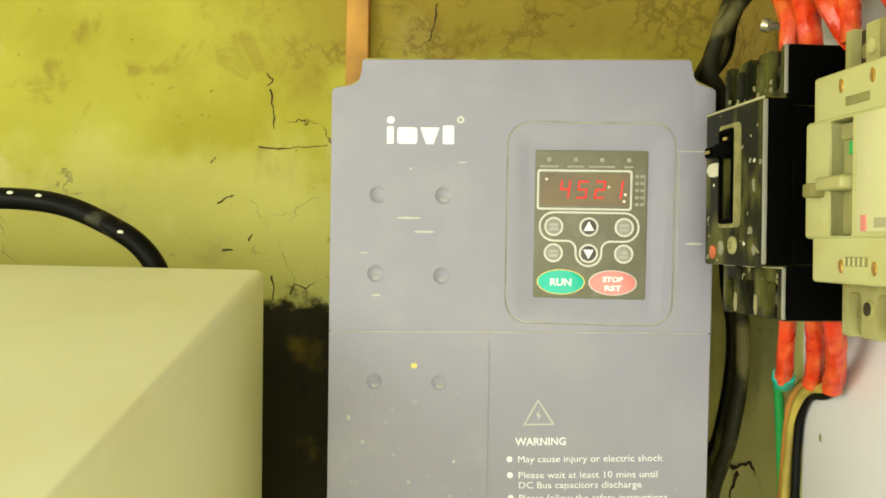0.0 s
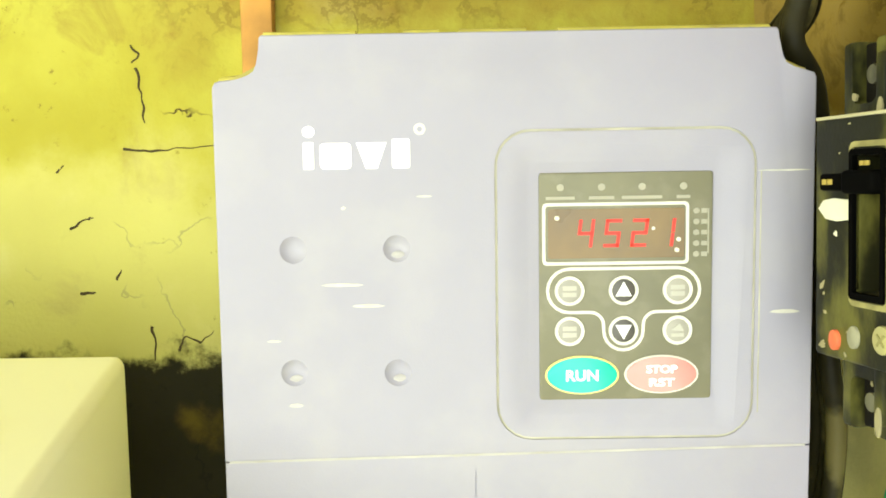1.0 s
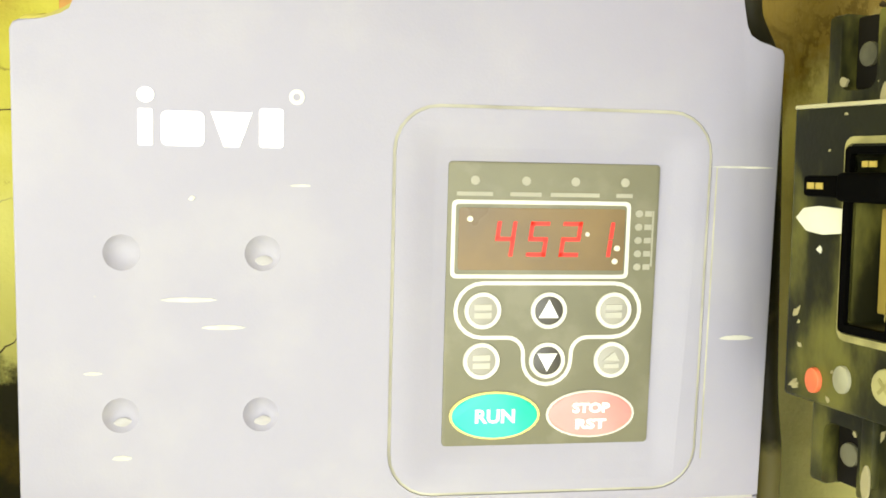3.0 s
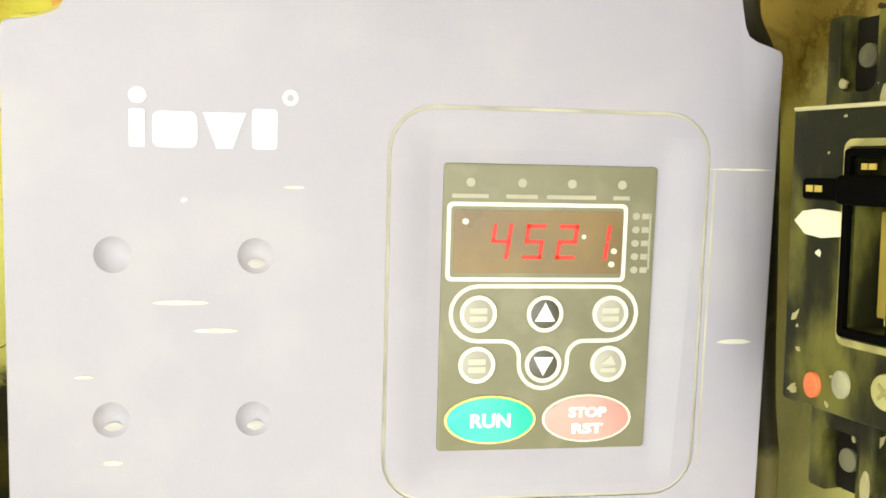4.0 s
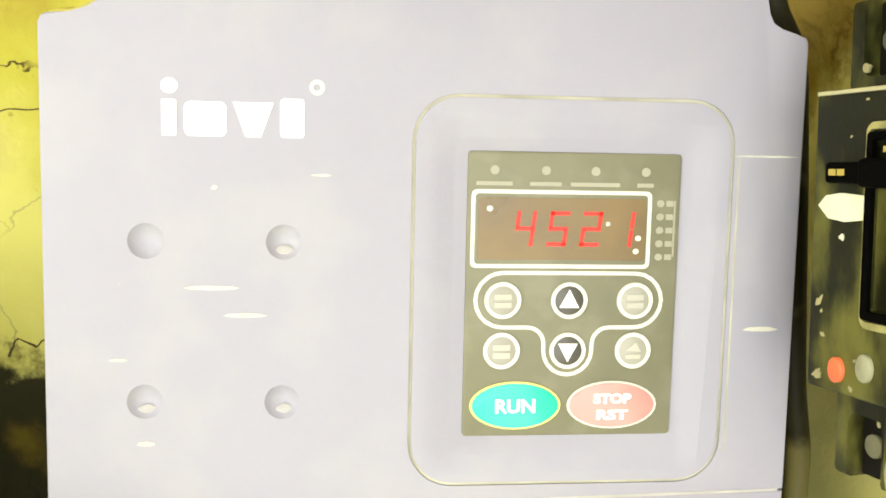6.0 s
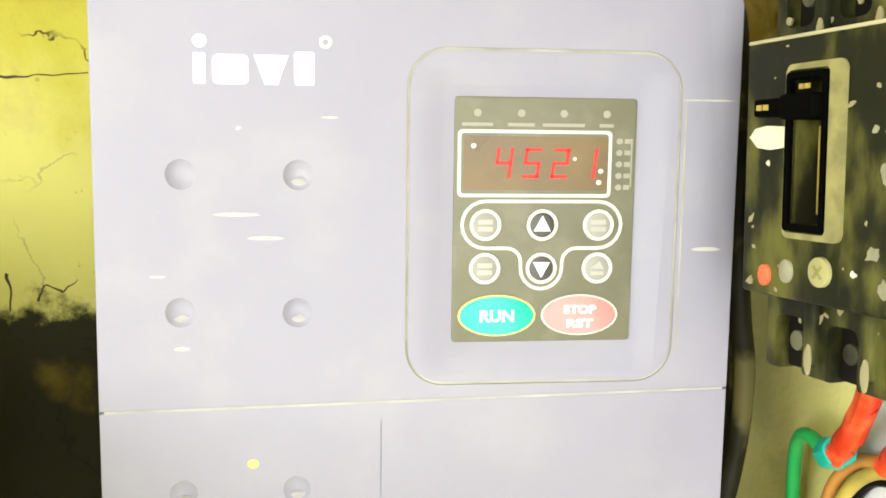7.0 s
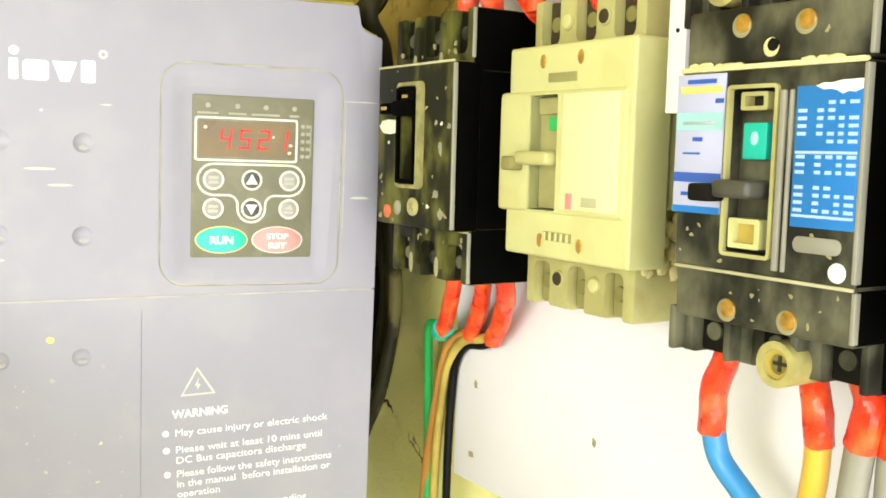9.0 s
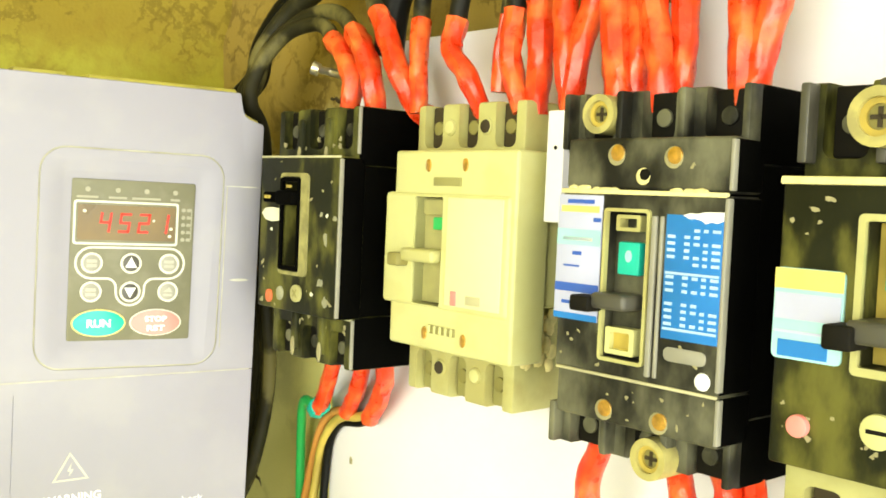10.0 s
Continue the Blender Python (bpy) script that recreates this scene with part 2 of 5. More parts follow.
M_LEVERTIP = material("olive_tip", (0.22, 0.195, 0.06), 0.55)
M_LEVER = material("grey_lever", (0.07, 0.066, 0.052), 0.45, vary=0.15, scale=60)
M_BLUE = material("blue_label", (0.008, 0.17, 0.52), 0.4, vary=0.12, scale=40, bump=0.0)
M_PALE = material("pale_label", (0.47, 0.49, 0.70), 0.45, vary=0.05, scale=40, bump=0.0)
M_CYAN = material("cyan_label", (0.34, 0.62, 0.66), 0.45, bump=0.0)
M_YLAB = material("yellow_label", (0.72, 0.61, 0.18), 0.45, bump=0.0)
M_NAVY = material("navy_label", (0.03, 0.10, 0.45), 0.45, bump=0.0)
M_BRASS = material("brass_screw", (0.72, 0.42, 0.12), 0.35, 0.9, vary=0.3, scale=300)
M_STEEL = material("steel_lug", (0.6, 0.56, 0.42), 0.3, 0.9)
M_DUST = material("dust_crumbs", (0.78, 0.70, 0.34), 0.9, vary=0.2, scale=200, bump=0.3)
M_CRACK = material("dirty_crack", (0.05, 0.034, 0.009), 0.9)
M_BARS = material("faded_print", (0.36, 0.55, 0.76), 0.45, bump=0)
M_FLECK = material("dull_dust", (0.30, 0.27, 0.14), 0.9, bump=0.2)
M_SCRATCH = material("dull_scratch", (0.55, 0.54, 0.47), 0.7, vary=0.25, scale=120, bump=0)
M_DIMDUST = material("thin_dust", (0.375, 0.365, 0.365), 0.8, vary=0.15, scale=200, bump=0.1)
M_RIMDUST = material("caked_dust", (0.30, 0.275, 0.105), 0.9, vary=0.35, scale=90, bump=0.3, second=(0.16, 0.145, 0.05), amount=0.6, patch=60)
M_TEST = material("faded_red", (0.68, 0.15, 0.06), 0.5, vary=0.2, scale=200)
M_GREYPLUG = material("dusty_grey", (0.28, 0.275, 0.18), 0.8, vary=0.25, scale=120)
M_FAINT = material("faint_dust", (0.40, 0.388, 0.36), 0.8, vary=0.2, scale=60)
M_CHIP = material("pale_scratch", (0.74, 0.72, 0.55), 0.7, bump=0)
M_TERRA = material("red_brown_stripe", (0.532, 0.270, 0.060), 0.8, vary=0.3, scale=30, fine=200, bump=0.2)

# ---------------------------------------------------------------- building helpers


def mesh_of(name, bm, mat, smooth=True):
    me = bpy.data.meshes.new(name)
    bmesh.ops.recalc_face_normals(bm, faces=bm.faces[:])
    bm.to_mesh(me)
    bm.free()
    me.materials.append(mat)
    if smooth:
        me.shade_smooth()
        me.set_sharp_from_angle(angle=radians(35))
    return me


def part(name, bm, mat, parent, label=""):
    ob = new(name, mesh_of(name, bm, mat))
    ob.parent = parent
    if label:
        tagged(ob, label)
    return ob


def thing(name, m, label, category, group="", kind=""):
    ob = new(name)
    ob.matrix_world = m
    ob.empty_display_size = 0.02
    return tagged(ob, label, category, group, kind)


def slab(x0, x1, y0, y1, z0, z1, b=0.0015, seg=2, bm=None):
    bm2 = bmesh.new()
    bmesh.ops.create_cube(bm2, size=1)
    for v in bm2.verts:
        v.co = Vector(((x0 + x1) / 2 + v.co.x * (x1 - x0), (y0 + y1) / 2 + v.co.y * (y1 - y0), (z0 + z1) / 2 + v.co.z * (z1 - z0)))
    if b:
        bmesh.ops.bevel(bm2, geom=bm2.edges[:], offset=b, segments=seg, affect="EDGES", profile=0.5, clamp_overlap=True)
    return join(bm, bm2)


def join(bm, other):
    if bm is None:
        return other
    me = bpy.data.meshes.new("tmp")
    other.to_mesh(me)
    other.free()
    bm.from_mesh(me)
    bpy.data.meshes.remove(me)
    return bm


def rr(x0, x1, z0, z1, r, n=6):
    """A rounded rectangle's outline in x, z, anticlockwise."""
    pts = []
    for cx, cz, a0 in ((x1 - r, z1 - r, 0), (x0 + r, z1 - r, 90), (x0 + r, z0 + r, 180), (x1 - r, z0 + r, 270)):
        pts += [(cx + r * math.cos(radians(a0 + 90 * k / n)), cz + r * math.sin(radians(a0 + 90 * k / n))) for k in range(n + 1)]
    return pts


def oval(cx, cz, a, b, n=28):
    return [(cx + a * math.cos(2 * math.pi * k / n), cz + b * math.sin(2 * math.pi * k / n)) for k in range(n)]


def prism(outline, y0, y1, b=0.0, bm=None, seg=2):
    """The outline in x, z carried from y0 (front) to y1, its front rim rounded by b."""
    bm2 = bmesh.new()
    front = [bm2.verts.new((x, y0, z)) for x, z in outline]
    back = [bm2.verts.new((x, y1, z)) for x, z in outline]
    f = bm2.faces.new(front)
    bm2.faces.new(back[::-1])
    k = len(front)
    for i in range(k):
        bm2.faces.new((front[i], back[i], back[(i + 1) % k], front[(i + 1) % k]))
    if b:
        bmesh.ops.bevel(bm2, geom=list(f.edges), offset=b, segments=seg, affect="EDGES", profile=0.5, clamp_overlap=True)
    return join(bm, bm2)


def ring(outer, inner, y0, y1, bm=None):
    bm2 = bmesh.new()
    rows = [[bm2.verts.new((x, y, z)) for x, z in o] for o, y in ((outer, y1), (outer, y0), (inner, y0), (inner, y1))]
    k = len(outer)
    for a in range(4):
        for i in range(k):
            bm2.faces.new((rows[a][i], rows[a][(i + 1) % k], rows[(a + 1) % 4][(i + 1) % k], rows[(a + 1) % 4][i]))
    return join(bm, bm2)


def frustum(front, y0, back, y1):
    """A closed body between two outlines of equal count."""
    bm2 = bmesh.new()
    a = [bm2.verts.new((x, y0, z)) for x, z in front]
    b = [bm2.verts.new((x, y1, z)) for x, z in back]
    bm2.faces.new(a), bm2.faces.new(b[::-1])
    for i in range(len(a)):
        bm2.faces.new((a[i], b[i], b[(i + 1) % len(a)], a[(i + 1) % len(a)]))
    return bm2


def rod(p, q, r, n=16, b=0.0, bm=None):
    p, q = Vector(p), Vector(q)
    bm2 = bmesh.new()
    bmesh.ops.create_cone(bm2, cap_ends=True, segments=n, radius1=r, radius2=r, depth=(q - p).length)
    if b:
        bmesh.ops.bevel(bm2, geom=[e for e in bm2.edges if len({round(v.co.z, 6) for v in e.verts}) == 1], offset=b, segments=2, affect="EDGES", profile=0.5)
    bm2.transform(Matrix.Translation((p + q) / 2) @ (q - p).to_track_quat("Z", "Y").to_matrix().to_4x4())
    return join(bm, bm2)


def smooth_path(pts, per=8):
    pts = [Vector(p) for p in pts]
    ext = [2 * pts[0] - pts[1]] + pts + [2 * pts[-1] - pts[-2]]
    out = []
    for i in range(1, len(ext) - 2):
        a, b, c, d = ext[i - 1:i + 3]
        for k in range(per):
            t = k / per
            out.append(0.5 * (2 * b + (c - a) * t + (2 * a - 5 * b + 4 * c - d) * t * t + (3 * b - a - 3 * c + d) * t ** 3))
    return out + [pts[-1]]


def tube(pts, r, n=12, per=8, bm=None, lumps=0.0, flat=1.0):
    """A round cable through the points; r is a radius or one for each end; lumps: unevenness of wound tape."""
    path = smooth_path(pts, per)
    r0, r1 = r if isinstance(r, tuple) else (r, r)
    bm2 = bmesh.new()
    rings, side = [], None
    for i, p in enumerate(path):
        d = (path[min(i + 1, len(path) - 1)] - path[max(i - 1, 0)]).normalized()
        side = (side - d * side.dot(d)).normalized() if side else d.orthogonal().normalized()
        up = d.cross(side)
        rad = r0 + (r1 - r0) * i / (len(path) - 1)
        row = []
        for k in range(n):
            a = 2 * math.pi * k / n
            w = rad * (1 + lumps * noise.noise(p * 90 + Vector((k * 0.9, 0, 0))))
            row.append(bm2.verts.new(p + side * math.cos(a) * w + up * math.sin(a) * w * flat))
        rings.append(row)
    for a, b in zip(rings, rings[1:]):
        for k in range(n):
            bm2.faces.new((a[k], a[(k + 1) % n], b[(k + 1) % n], b[k]))
    bm2.faces.new(rings[0][::-1])
    bm2.faces.new(rings[-1])
    return join(bm, bm2)


def blot(x, z, r, y0, y1, stretch=1.0, bm=None):
    """A thin patch with a ragged outline."""
    a0, out = rnd.uniform(0, 6.28), []
    for k in range(11):
        a = 2 * math.pi * k / 11
        w = r * rnd.uniform(0.55, 1.25)
        out.append((a, w))
    c, t = math.cos(a0), math.sin(a0)
    pts = [(math.cos(a) * w, math.sin(a) * w * stretch) for a, w in out]
    return prism([(x + px * c - pz * t, z + px * t + pz * c) for px, pz in pts], y0, y1, 0, bm)


rnd = random.Random(3)


def carve(ob, cutters):
    """Cuts the closed meshes out of ob, once and for all."""
    made = []
    for bm in cutters:
        c = new("cutter", mesh_of("cutter", bm, M_HOLE, False))
        c.matrix_world = ob.matrix_world if ob.parent is None else ob.parent.matrix_world
        md = ob.modifiers.new("cut", "BOOLEAN")
        md.operation, md.solver, md.object = "DIFFERENCE", "EXACT", c
        made.append(c)
    bpy.context.view_layer.update()
    me = bpy.data.meshes.new_from_object(ob.evaluated_get(bpy.context.evaluated_depsgraph_get()))
    ob.modifiers.clear()
    ob.data = me
    while len(me.materials) > 1:
        me.materials.pop()
    for p in me.polygons:
        p.material_index = 0
    for c in made:
        bpy.data.objects.remove(c)
    me.shade_smooth()
    me.set_sharp_from_angle(angle=radians(35))
    return ob


def lettering(name, text, x, y, z, size, mat, parent, width=0.0, align="LEFT", bold=0.0):
    """Printed words on a face that looks towards -y; width: the length to which the line is set."""
    cu = bpy.data.curves.new(name, "FONT")
    cu.body, cu.size, cu.extrude, cu.align_x, cu.offset = text, size, 0.00012, align, bold
    cu.resolution_u = 3
    tmp = new("tmp", cu)
    bpy.context.view_layer.update()
    me = bpy.data.meshes.new_from_object(tmp.evaluated_get(bpy.context.evaluated_depsgraph_get()))
    bpy.data.objects.remove(tmp)
    xs = [v.co.x for v in me.vertices]
    k = width / (max(xs) - min(xs)) if width else 1.0
    me.transform(Matrix.Translation((x, y, z)) @ Matrix.Rotation(radians(90), 4, "X") @ Matrix.Diagonal((k, 1, 1, 1)))
    me.materials.clear()
    me.materials.append(mat)
    me.name = name
    ob = new(name, me)
    ob.parent = parent
    return ob


# ---------------------------------------------------------------- the room
# the side wall with the switch board: s runs along it towards the viewer, d stands out of it, v goes up, leaning 2 degrees
TURN_, LEAN_ = radians(11.1), radians(-2.2)
u0 = Vector((math.sin(TURN_), -math.cos(TURN_), 0))
nrm = Vector((-math.cos(TURN_), -math.sin(TURN_), 0))
zz = Vector((0, 0, 1))
U = u0 * math.cos(LEAN_) - zz * math.sin(LEAN_)
V = u0 * math.sin(LEAN_) + zz * math.cos(LEAN_)
ORIGIN = Vector((0.3192, 0.0016, 1.3037))
BOARD = Matrix(((U.x, -nrm.x, V.x, ORIGIN.x), (U.y, -nrm.y, V.y, ORIGIN.y), (U.z, -nrm.z, V.z, ORIGIN.z), (0, 0, 0, 1)))


def on_board(s, d, v):
    return BOARD @ Vector((s, -d, v))


def structure(name, bm, mat, label, category):
    return tagged(new(name, mesh_of(name, bm, mat)), label, category, kind="structure")


structure("floor", slab(-2.0, 2.0, -2.7, 0.5, -0.1, 0.0, 0), M_FLOOR, "bare grey cement floor of the room", "floor")
structure("ceiling", slab(-2.0, 2.0, -2.7, 0.5, 2.7, 2.8, 0), M_CEIL, "pale painted ceiling slab", "ceiling")
bm = bmesh.new()
NX, NZ = WX, WZ = 240, 270
grid_ = [[bm.verts.new((-1.6 + 2.4 * i / NX, 0.235, 2.7 * k / NZ)) for i in range(NX + 1)] for k in range(NZ + 1)]
for row in grid_:
    for v in row:
        v.co.y += 0.006 * noise.fractal(v.co * 7, 1.0, 2.0, 4)
for k in range(NZ):
    for i in range(NX):
        bm.faces.new((grid_[k][i], grid_[k][i + 1], grid_[k + 1][i + 1], grid_[k + 1][i]))
slab(-1.6, 0.8, 0.255, 0.5, 0, 2.7, 0, bm=bm)
structure("wall_north", bm, M_WALL, "old yellowed plaster wall with cracks and a dark damp stain", "wall")
# side wall, 25 mm behind the board
bm = bmesh.new()
a0, a1 = ORIGIN - nrm * 0.027 - u0 * 0.32, ORIGIN - nrm * 0.027 + u0 * 1.6
NX, NZ = 100, 120
grid_ = []
for k in range(NZ + 1):
    row = []
    for i in range(NX + 1):
        p = a0.lerp(a1, i / NX)
        p.z = 0.9 + 0.9 * k / NZ
        p += nrm * 0.010 * noise.fractal(p * 9, 1.0, 2.0, 4)
        row.append(bm.verts.new(p))
    grid_.append(row)
for k in range(NZ):
    for i in range(NX):
        bm.faces.new((grid_[k][i], grid_[k][i + 1], grid_[k + 1][i + 1], grid_[k + 1][i]))
for z0, z1, off in ((0, 0.9, 0.004), (1.8, 2.7, 0.004), (0, 2.7, 0.03)):
    q = [a0 - nrm * off, a1 - nrm * off, a1 - nrm * 0.2, a0 - nrm * 0.2]
    lo = [bm.verts.new((p.x, p.y, z0)) for p in q]
    hi = [bm.verts.new((p.x, p.y, z1)) for p in q]
    bm.faces.new(lo), bm.faces.new(hi)
    for i in range(4):
        bm.faces.new((lo[i], lo[(i + 1) % 4], hi[(i + 1) % 4], hi[i]))
structure("wall_east", bm, M_WALL3, "uneven pale yellow plaster side wall behind the switch board", "wall")
bm = slab(-1.8, -1.6, -2.7, -2.20, 0, 2.7, 0)
slab(-1.8, -1.6, -0.80, 0.5, 0, 2.7, 0, bm=bm)
slab(-1.8, -1.6, -2.20, -0.80, 0, 1.15, 0, bm=bm)
slab(-1.8, -1.6, -2.20, -0.80, 2.3, 2.7, 0, bm=bm)
structure("wall_west", bm, M_WALL2, "yellowed plaster wall with an open window", "wall")
structure("wall_east_far", slab(1.0, 1.2, -2.7, -1.4, 0, 2.7, 0), M_WALL2, "yellowed plaster wall", "wall")
bm = slab(-1.8, -0.86, -2.7, -2.5, 0, 2.7, 0)
slab(1.0, 1.2, -2.7, -2.5, 0, 2.7, 0, bm=bm)
slab(-0.86, 1.0, -2.7, -2.5, 2.25, 2.7, 0, bm=bm)
structure("wall_south", bm, M_WALL2, "yellowed plaster wall with a wide open doorway", "wall")

# ---------------------------------------------------------------- the solar pump inverter
X0, X1, ZB, ZS, ZT = -0.0085, 0.2560, 1.076, 1.2960, 1.4840
inverter = thing("inverter", Matrix.Identity(4), "grey plastic solar pump inverter with keypad, hung on the plaster wall", "inverter")


def seam(x):
    """The seam between the covers climbs slightly to the side of the breakers."""
    return ZS + 0.0195 * (x - 0.1237)


def cover_outline(z0, z1, shape):
    """shape: upper and lower cover, or the whole height."""
    left = [(0.0140, z1), (0.0132, z1 - 0.0012), (0.0126, z1 - 0.0128), (0.0112, z1 - 0.0160), (0.0080, z1 - 0.0180), (0.0030, z1 - 0.0188), (-0.0050, z1 - 0.0194), (X0 + 0.0016, z1 - 0.0203), (X0 + 0.0005, z1 - 0.0225)]
    right = [(X1 - 0.0008, z1 - 0.0218), (X1 - 0.0018, z1 - 0.0196), (0.2505, z1 - 0.0186), (0.2450, z1 - 0.0178), (0.2412, z1 - 0.0156), (0.2394, z1 - 0.0120), (0.2384, z1 - 0.0012), (0.2374, z1)]
    if shape == "upper":
        return left + [(X0, seam(X0) + z0), (X1, seam(X1) + z0)] + right
    if shape == "lower":
        return [(X0, seam(X0) + z1), (X0, z0 + 0.003), (X0 + 0.003, z0), (X1 - 0.003, z0), (X1, z0 + 0.003), (X1, seam(X1) + z1)]
    return left + [(X0, z0), (X1, z0)] + right


upper = part("upper_cover", prism(cover_outline(0.0003, ZT, "upper"), 0.0, 0.11, 0.0008, seg=3), M_GREY, inverter)
lower = part("lower_cover", prism(cover_outline(ZB, -0.0003, "lower"), 0.0004, 0.11, 0.0007, seg=3), M_GREY, inverter)
DIM = [(0.0255, 1.390), (0.0715, 1.390), (0.0245, 1.3345), (0.071, 1.334), (0.0243, 1.2585), (0.0703, 1.259)]


def dimple(x, z, r=0.0061, big=0.0088):
    """A shallow round hollow of opening radius r."""
    bm2 = bmesh.new()
    bmesh.ops.create_uvsphere(bm2, u_segments=32, v_segments=20, radius=big)
    bm2.transform(Matrix.Translation((x, -math.sqrt(big * big - r * r), z)))
    return bm2


carve(upper, [dimple(x, z) for x, z in DIM[:4]] + [
    frustum(rr(0.1230, 0.2240, 1.3055, 1.4350, 0.011), -0.0008, rr(0.1295, 0.2165, 1.3130, 1.4275, 0.005), 0.0019),
    ring(rr(0.1150, 0.2300, 1.3025, 1.4418, 0.016), rr(0.1162, 0.2288, 1.3037, 1.4406, 0.0148), -0.01, 0.0012)])
carve(lower, [dimple(x, z) for x, z in DIM[4:]] + [slab(0.1050, 0.1056, -0.01, 0.0010, ZB - 0.01, 1.288, 0)])
part("panel_edge", slab(0.2316, 0.2322, -0.00015, 0.0005, 1.3140, 1.4222, 0), M_GROOVE, inverter, "fine dusty line beside the keypad")
part("groove_dust", ring(rr(0.11505, 0.22995, 1.30255, 1.44175, 0.01595), rr(0.11615, 0.22885, 1.30365, 1.44065, 0.01485), 0.0007, 0.0011), M_GROOVE, inverter, "pale dust settled in the keypad groove")
part("seam_dust", prism([(X0 + 0.002, seam(X0) - 0.0006), (X1 - 0.002, seam(X1) - 0.0006), (X1 - 0.002, seam(X1) + 0.0006), (X0 + 0.002, seam(X0) + 0.0006)], 0.0005, 0.02), M_FAINT, inverter, "pale dusty seam between the covers")
# the rear shell shows as a dusty yellow rim above the cover and inside its notched corners
shell = part("rear_shell", prism([(x + (0.0012 if x > 0.12 else -0.0012) * (z > ZT - 0.03), z + 0.0030) for x, z in cover_outline(ZB, ZT, "whole")], 0.014, 0.102, 0.0015), M_RIM, inverter, "dusty yellow rim behind the front cover")
carve(shell, [slab(x, x + w, 0.0, 0.2, ZT - 0.0005, ZT + 0.02, 0.002) for x, w in ((0.0540, 0.0215), (0.0915, 0.0090), (0.1305, 0.0140))])
chassis = part("chassis", slab(X0 + 0.006, X1 - 0.006, 0.10, 0.200, ZB + 0.004, ZT - 0.022, 0.003), M_GREY2, inverter)
carve(chassis, [slab(0.02 + 0.024 * k, 0.034 + 0.024 * k, 0.13, 0.19, ZT - 0.04, ZT + 0.01, 0) for k in range(9)])
for x in (0.03, 0.20):
    part("wall_bracket", slab(x, x + 0.02, 0.195, 0.243, ZT - 0.06, ZT - 0.02, 0.001), M_STEEL, inverter, "plated steel wall bracket")
    part("wall_bracket", slab(x, x + 0.02, 0.195, 0.243, ZB + 0.02, ZB + 0.06, 0.001), M_STEEL, inverter, "plated steel wall bracket")

# keypad: x 134 to 211 mm, z 1.3195 to 1.4215
keypad = part("keypad", prism(rr(0.1345, 0.2112, 1.3195, 1.4215, 0.0015, 3), 0.0012, 0.006, 0.0004), M_KEY, inverter, "dark grey-green keypad film")
KY = 0.0012
keypad.location.z = 0.0009


def print_ring(outer, inner, parent, name="printed_line"):
    return part(name, ring(outer, inner, KY - 0.00015, KY + 0.0004), M_LINE, parent)


display = part("display", prism(rr(0.1385, 0.1988, 1.3835, 1.4055, 0.001, 3), KY - 0.0003, KY + 0.002), M_LCD, keypad, "dark red-brown display window")
print_ring(rr(0.1360, 0.2008, 1.3805, 1.4082, 0.002, 4), rr(0.1374, 0.1994, 1.3819, 1.4068, 0.0012, 4), keypad, "display_frame")


def digit(n, x, z, w=0.0074, h=0.0128, t=0.0018):
    segs = {"a": (0, w, h - t, h), "g": (0, w, h / 2 - t / 2, h / 2 + t / 2), "d": (0, w, 0, t),
            "f": (0, t, h / 2, h), "b": (w - t, w, h / 2, h), "e": (0, t, 0, h / 2), "c": (w - t, w, 0, h / 2)}
    lit = {"4": "fgbc", "5": "afgcd", "2": "abged", "1": "bc"}[n]
    for key, (x0, x1, z0, z1) in segs.items():
        g = 0.00025
        b2 = slab(x + x0 + g, x + x1 - g, KY - 0.0006, KY - 0.0002, z + z0 + g, z + z1 - g, 0)
        for v in b2.verts:
            v.co.x += (v.co.z - z) * 0.12
        if key in lit:
            part("lit_segment", b2, M_SEG, keypad, "glowing red display segment")
        else:
            b2.free()


for k, n in enumerate("4521"):
    digit(n, 0.1507 + 0.0119 * k, 1.3882)
part("decimal_point", prism(oval(0.1850, 1.3965, 0.0008, 0.0008, 10), KY - 0.0006, KY - 0.0002), M_LINE, keypad)
for x, z in ((0.1962, 1.3915), (0.1955, 1.3868), (0.1425, 1.4015)):
    part("fleck", prism(oval(x, z, 0.0011, 0.0010, 10), KY - 0.0005, KY - 0.0003), M_CHIP, keypad, "pale paint fleck")
# lamps and their unreadable captions
for x, w in ((0.1440, 0.0128), (0.1622, 0.0112), (0.1800, 0.0178), (0.1982, 0.006)):
    part("status_lamp", prism(oval(x, 1.4150, 0.0016, 0.0016, 14), KY - 0.0003, KY + 0.0003), M_CAPTION, keypad)
    part("caption_bar", slab(x - w / 2, x + w / 2, KY - 0.0002, KY + 0.0003, 1.4096, 1.4110, 0), M_CAPTION, keypad)
for k in range(5):
    z = 1.4040 - 0.0048 * k
    part("unit_lamp", prism(oval(0.2040, z, 0.0014, 0.0013, 10), KY - 0.0003, KY + 0.0003), M_CAPTION, keypad)
    part("unit_bar", slab(0.2062, 0.2088, KY - 0.0002, KY + 0.0003, z - 0.001, z + 0.001, 0), M_CAPTION, keypad)
part("unit_bracket", slab(0.2090, 0.2096, KY - 0.0002, KY + 0.0003, 1.3850, 1.4050, 0), M_CAPTION, keypad)
# the printed loop round the four arrow keys


def arc(cx, cz, r, a0, a1, n=10):
    return [(cx + r * math.cos(radians(a0 + (a1 - a0) * k / n)), cz + r * math.sin(radians(a0 + (a1 - a0) * k / n))) for k in range(n + 1)]


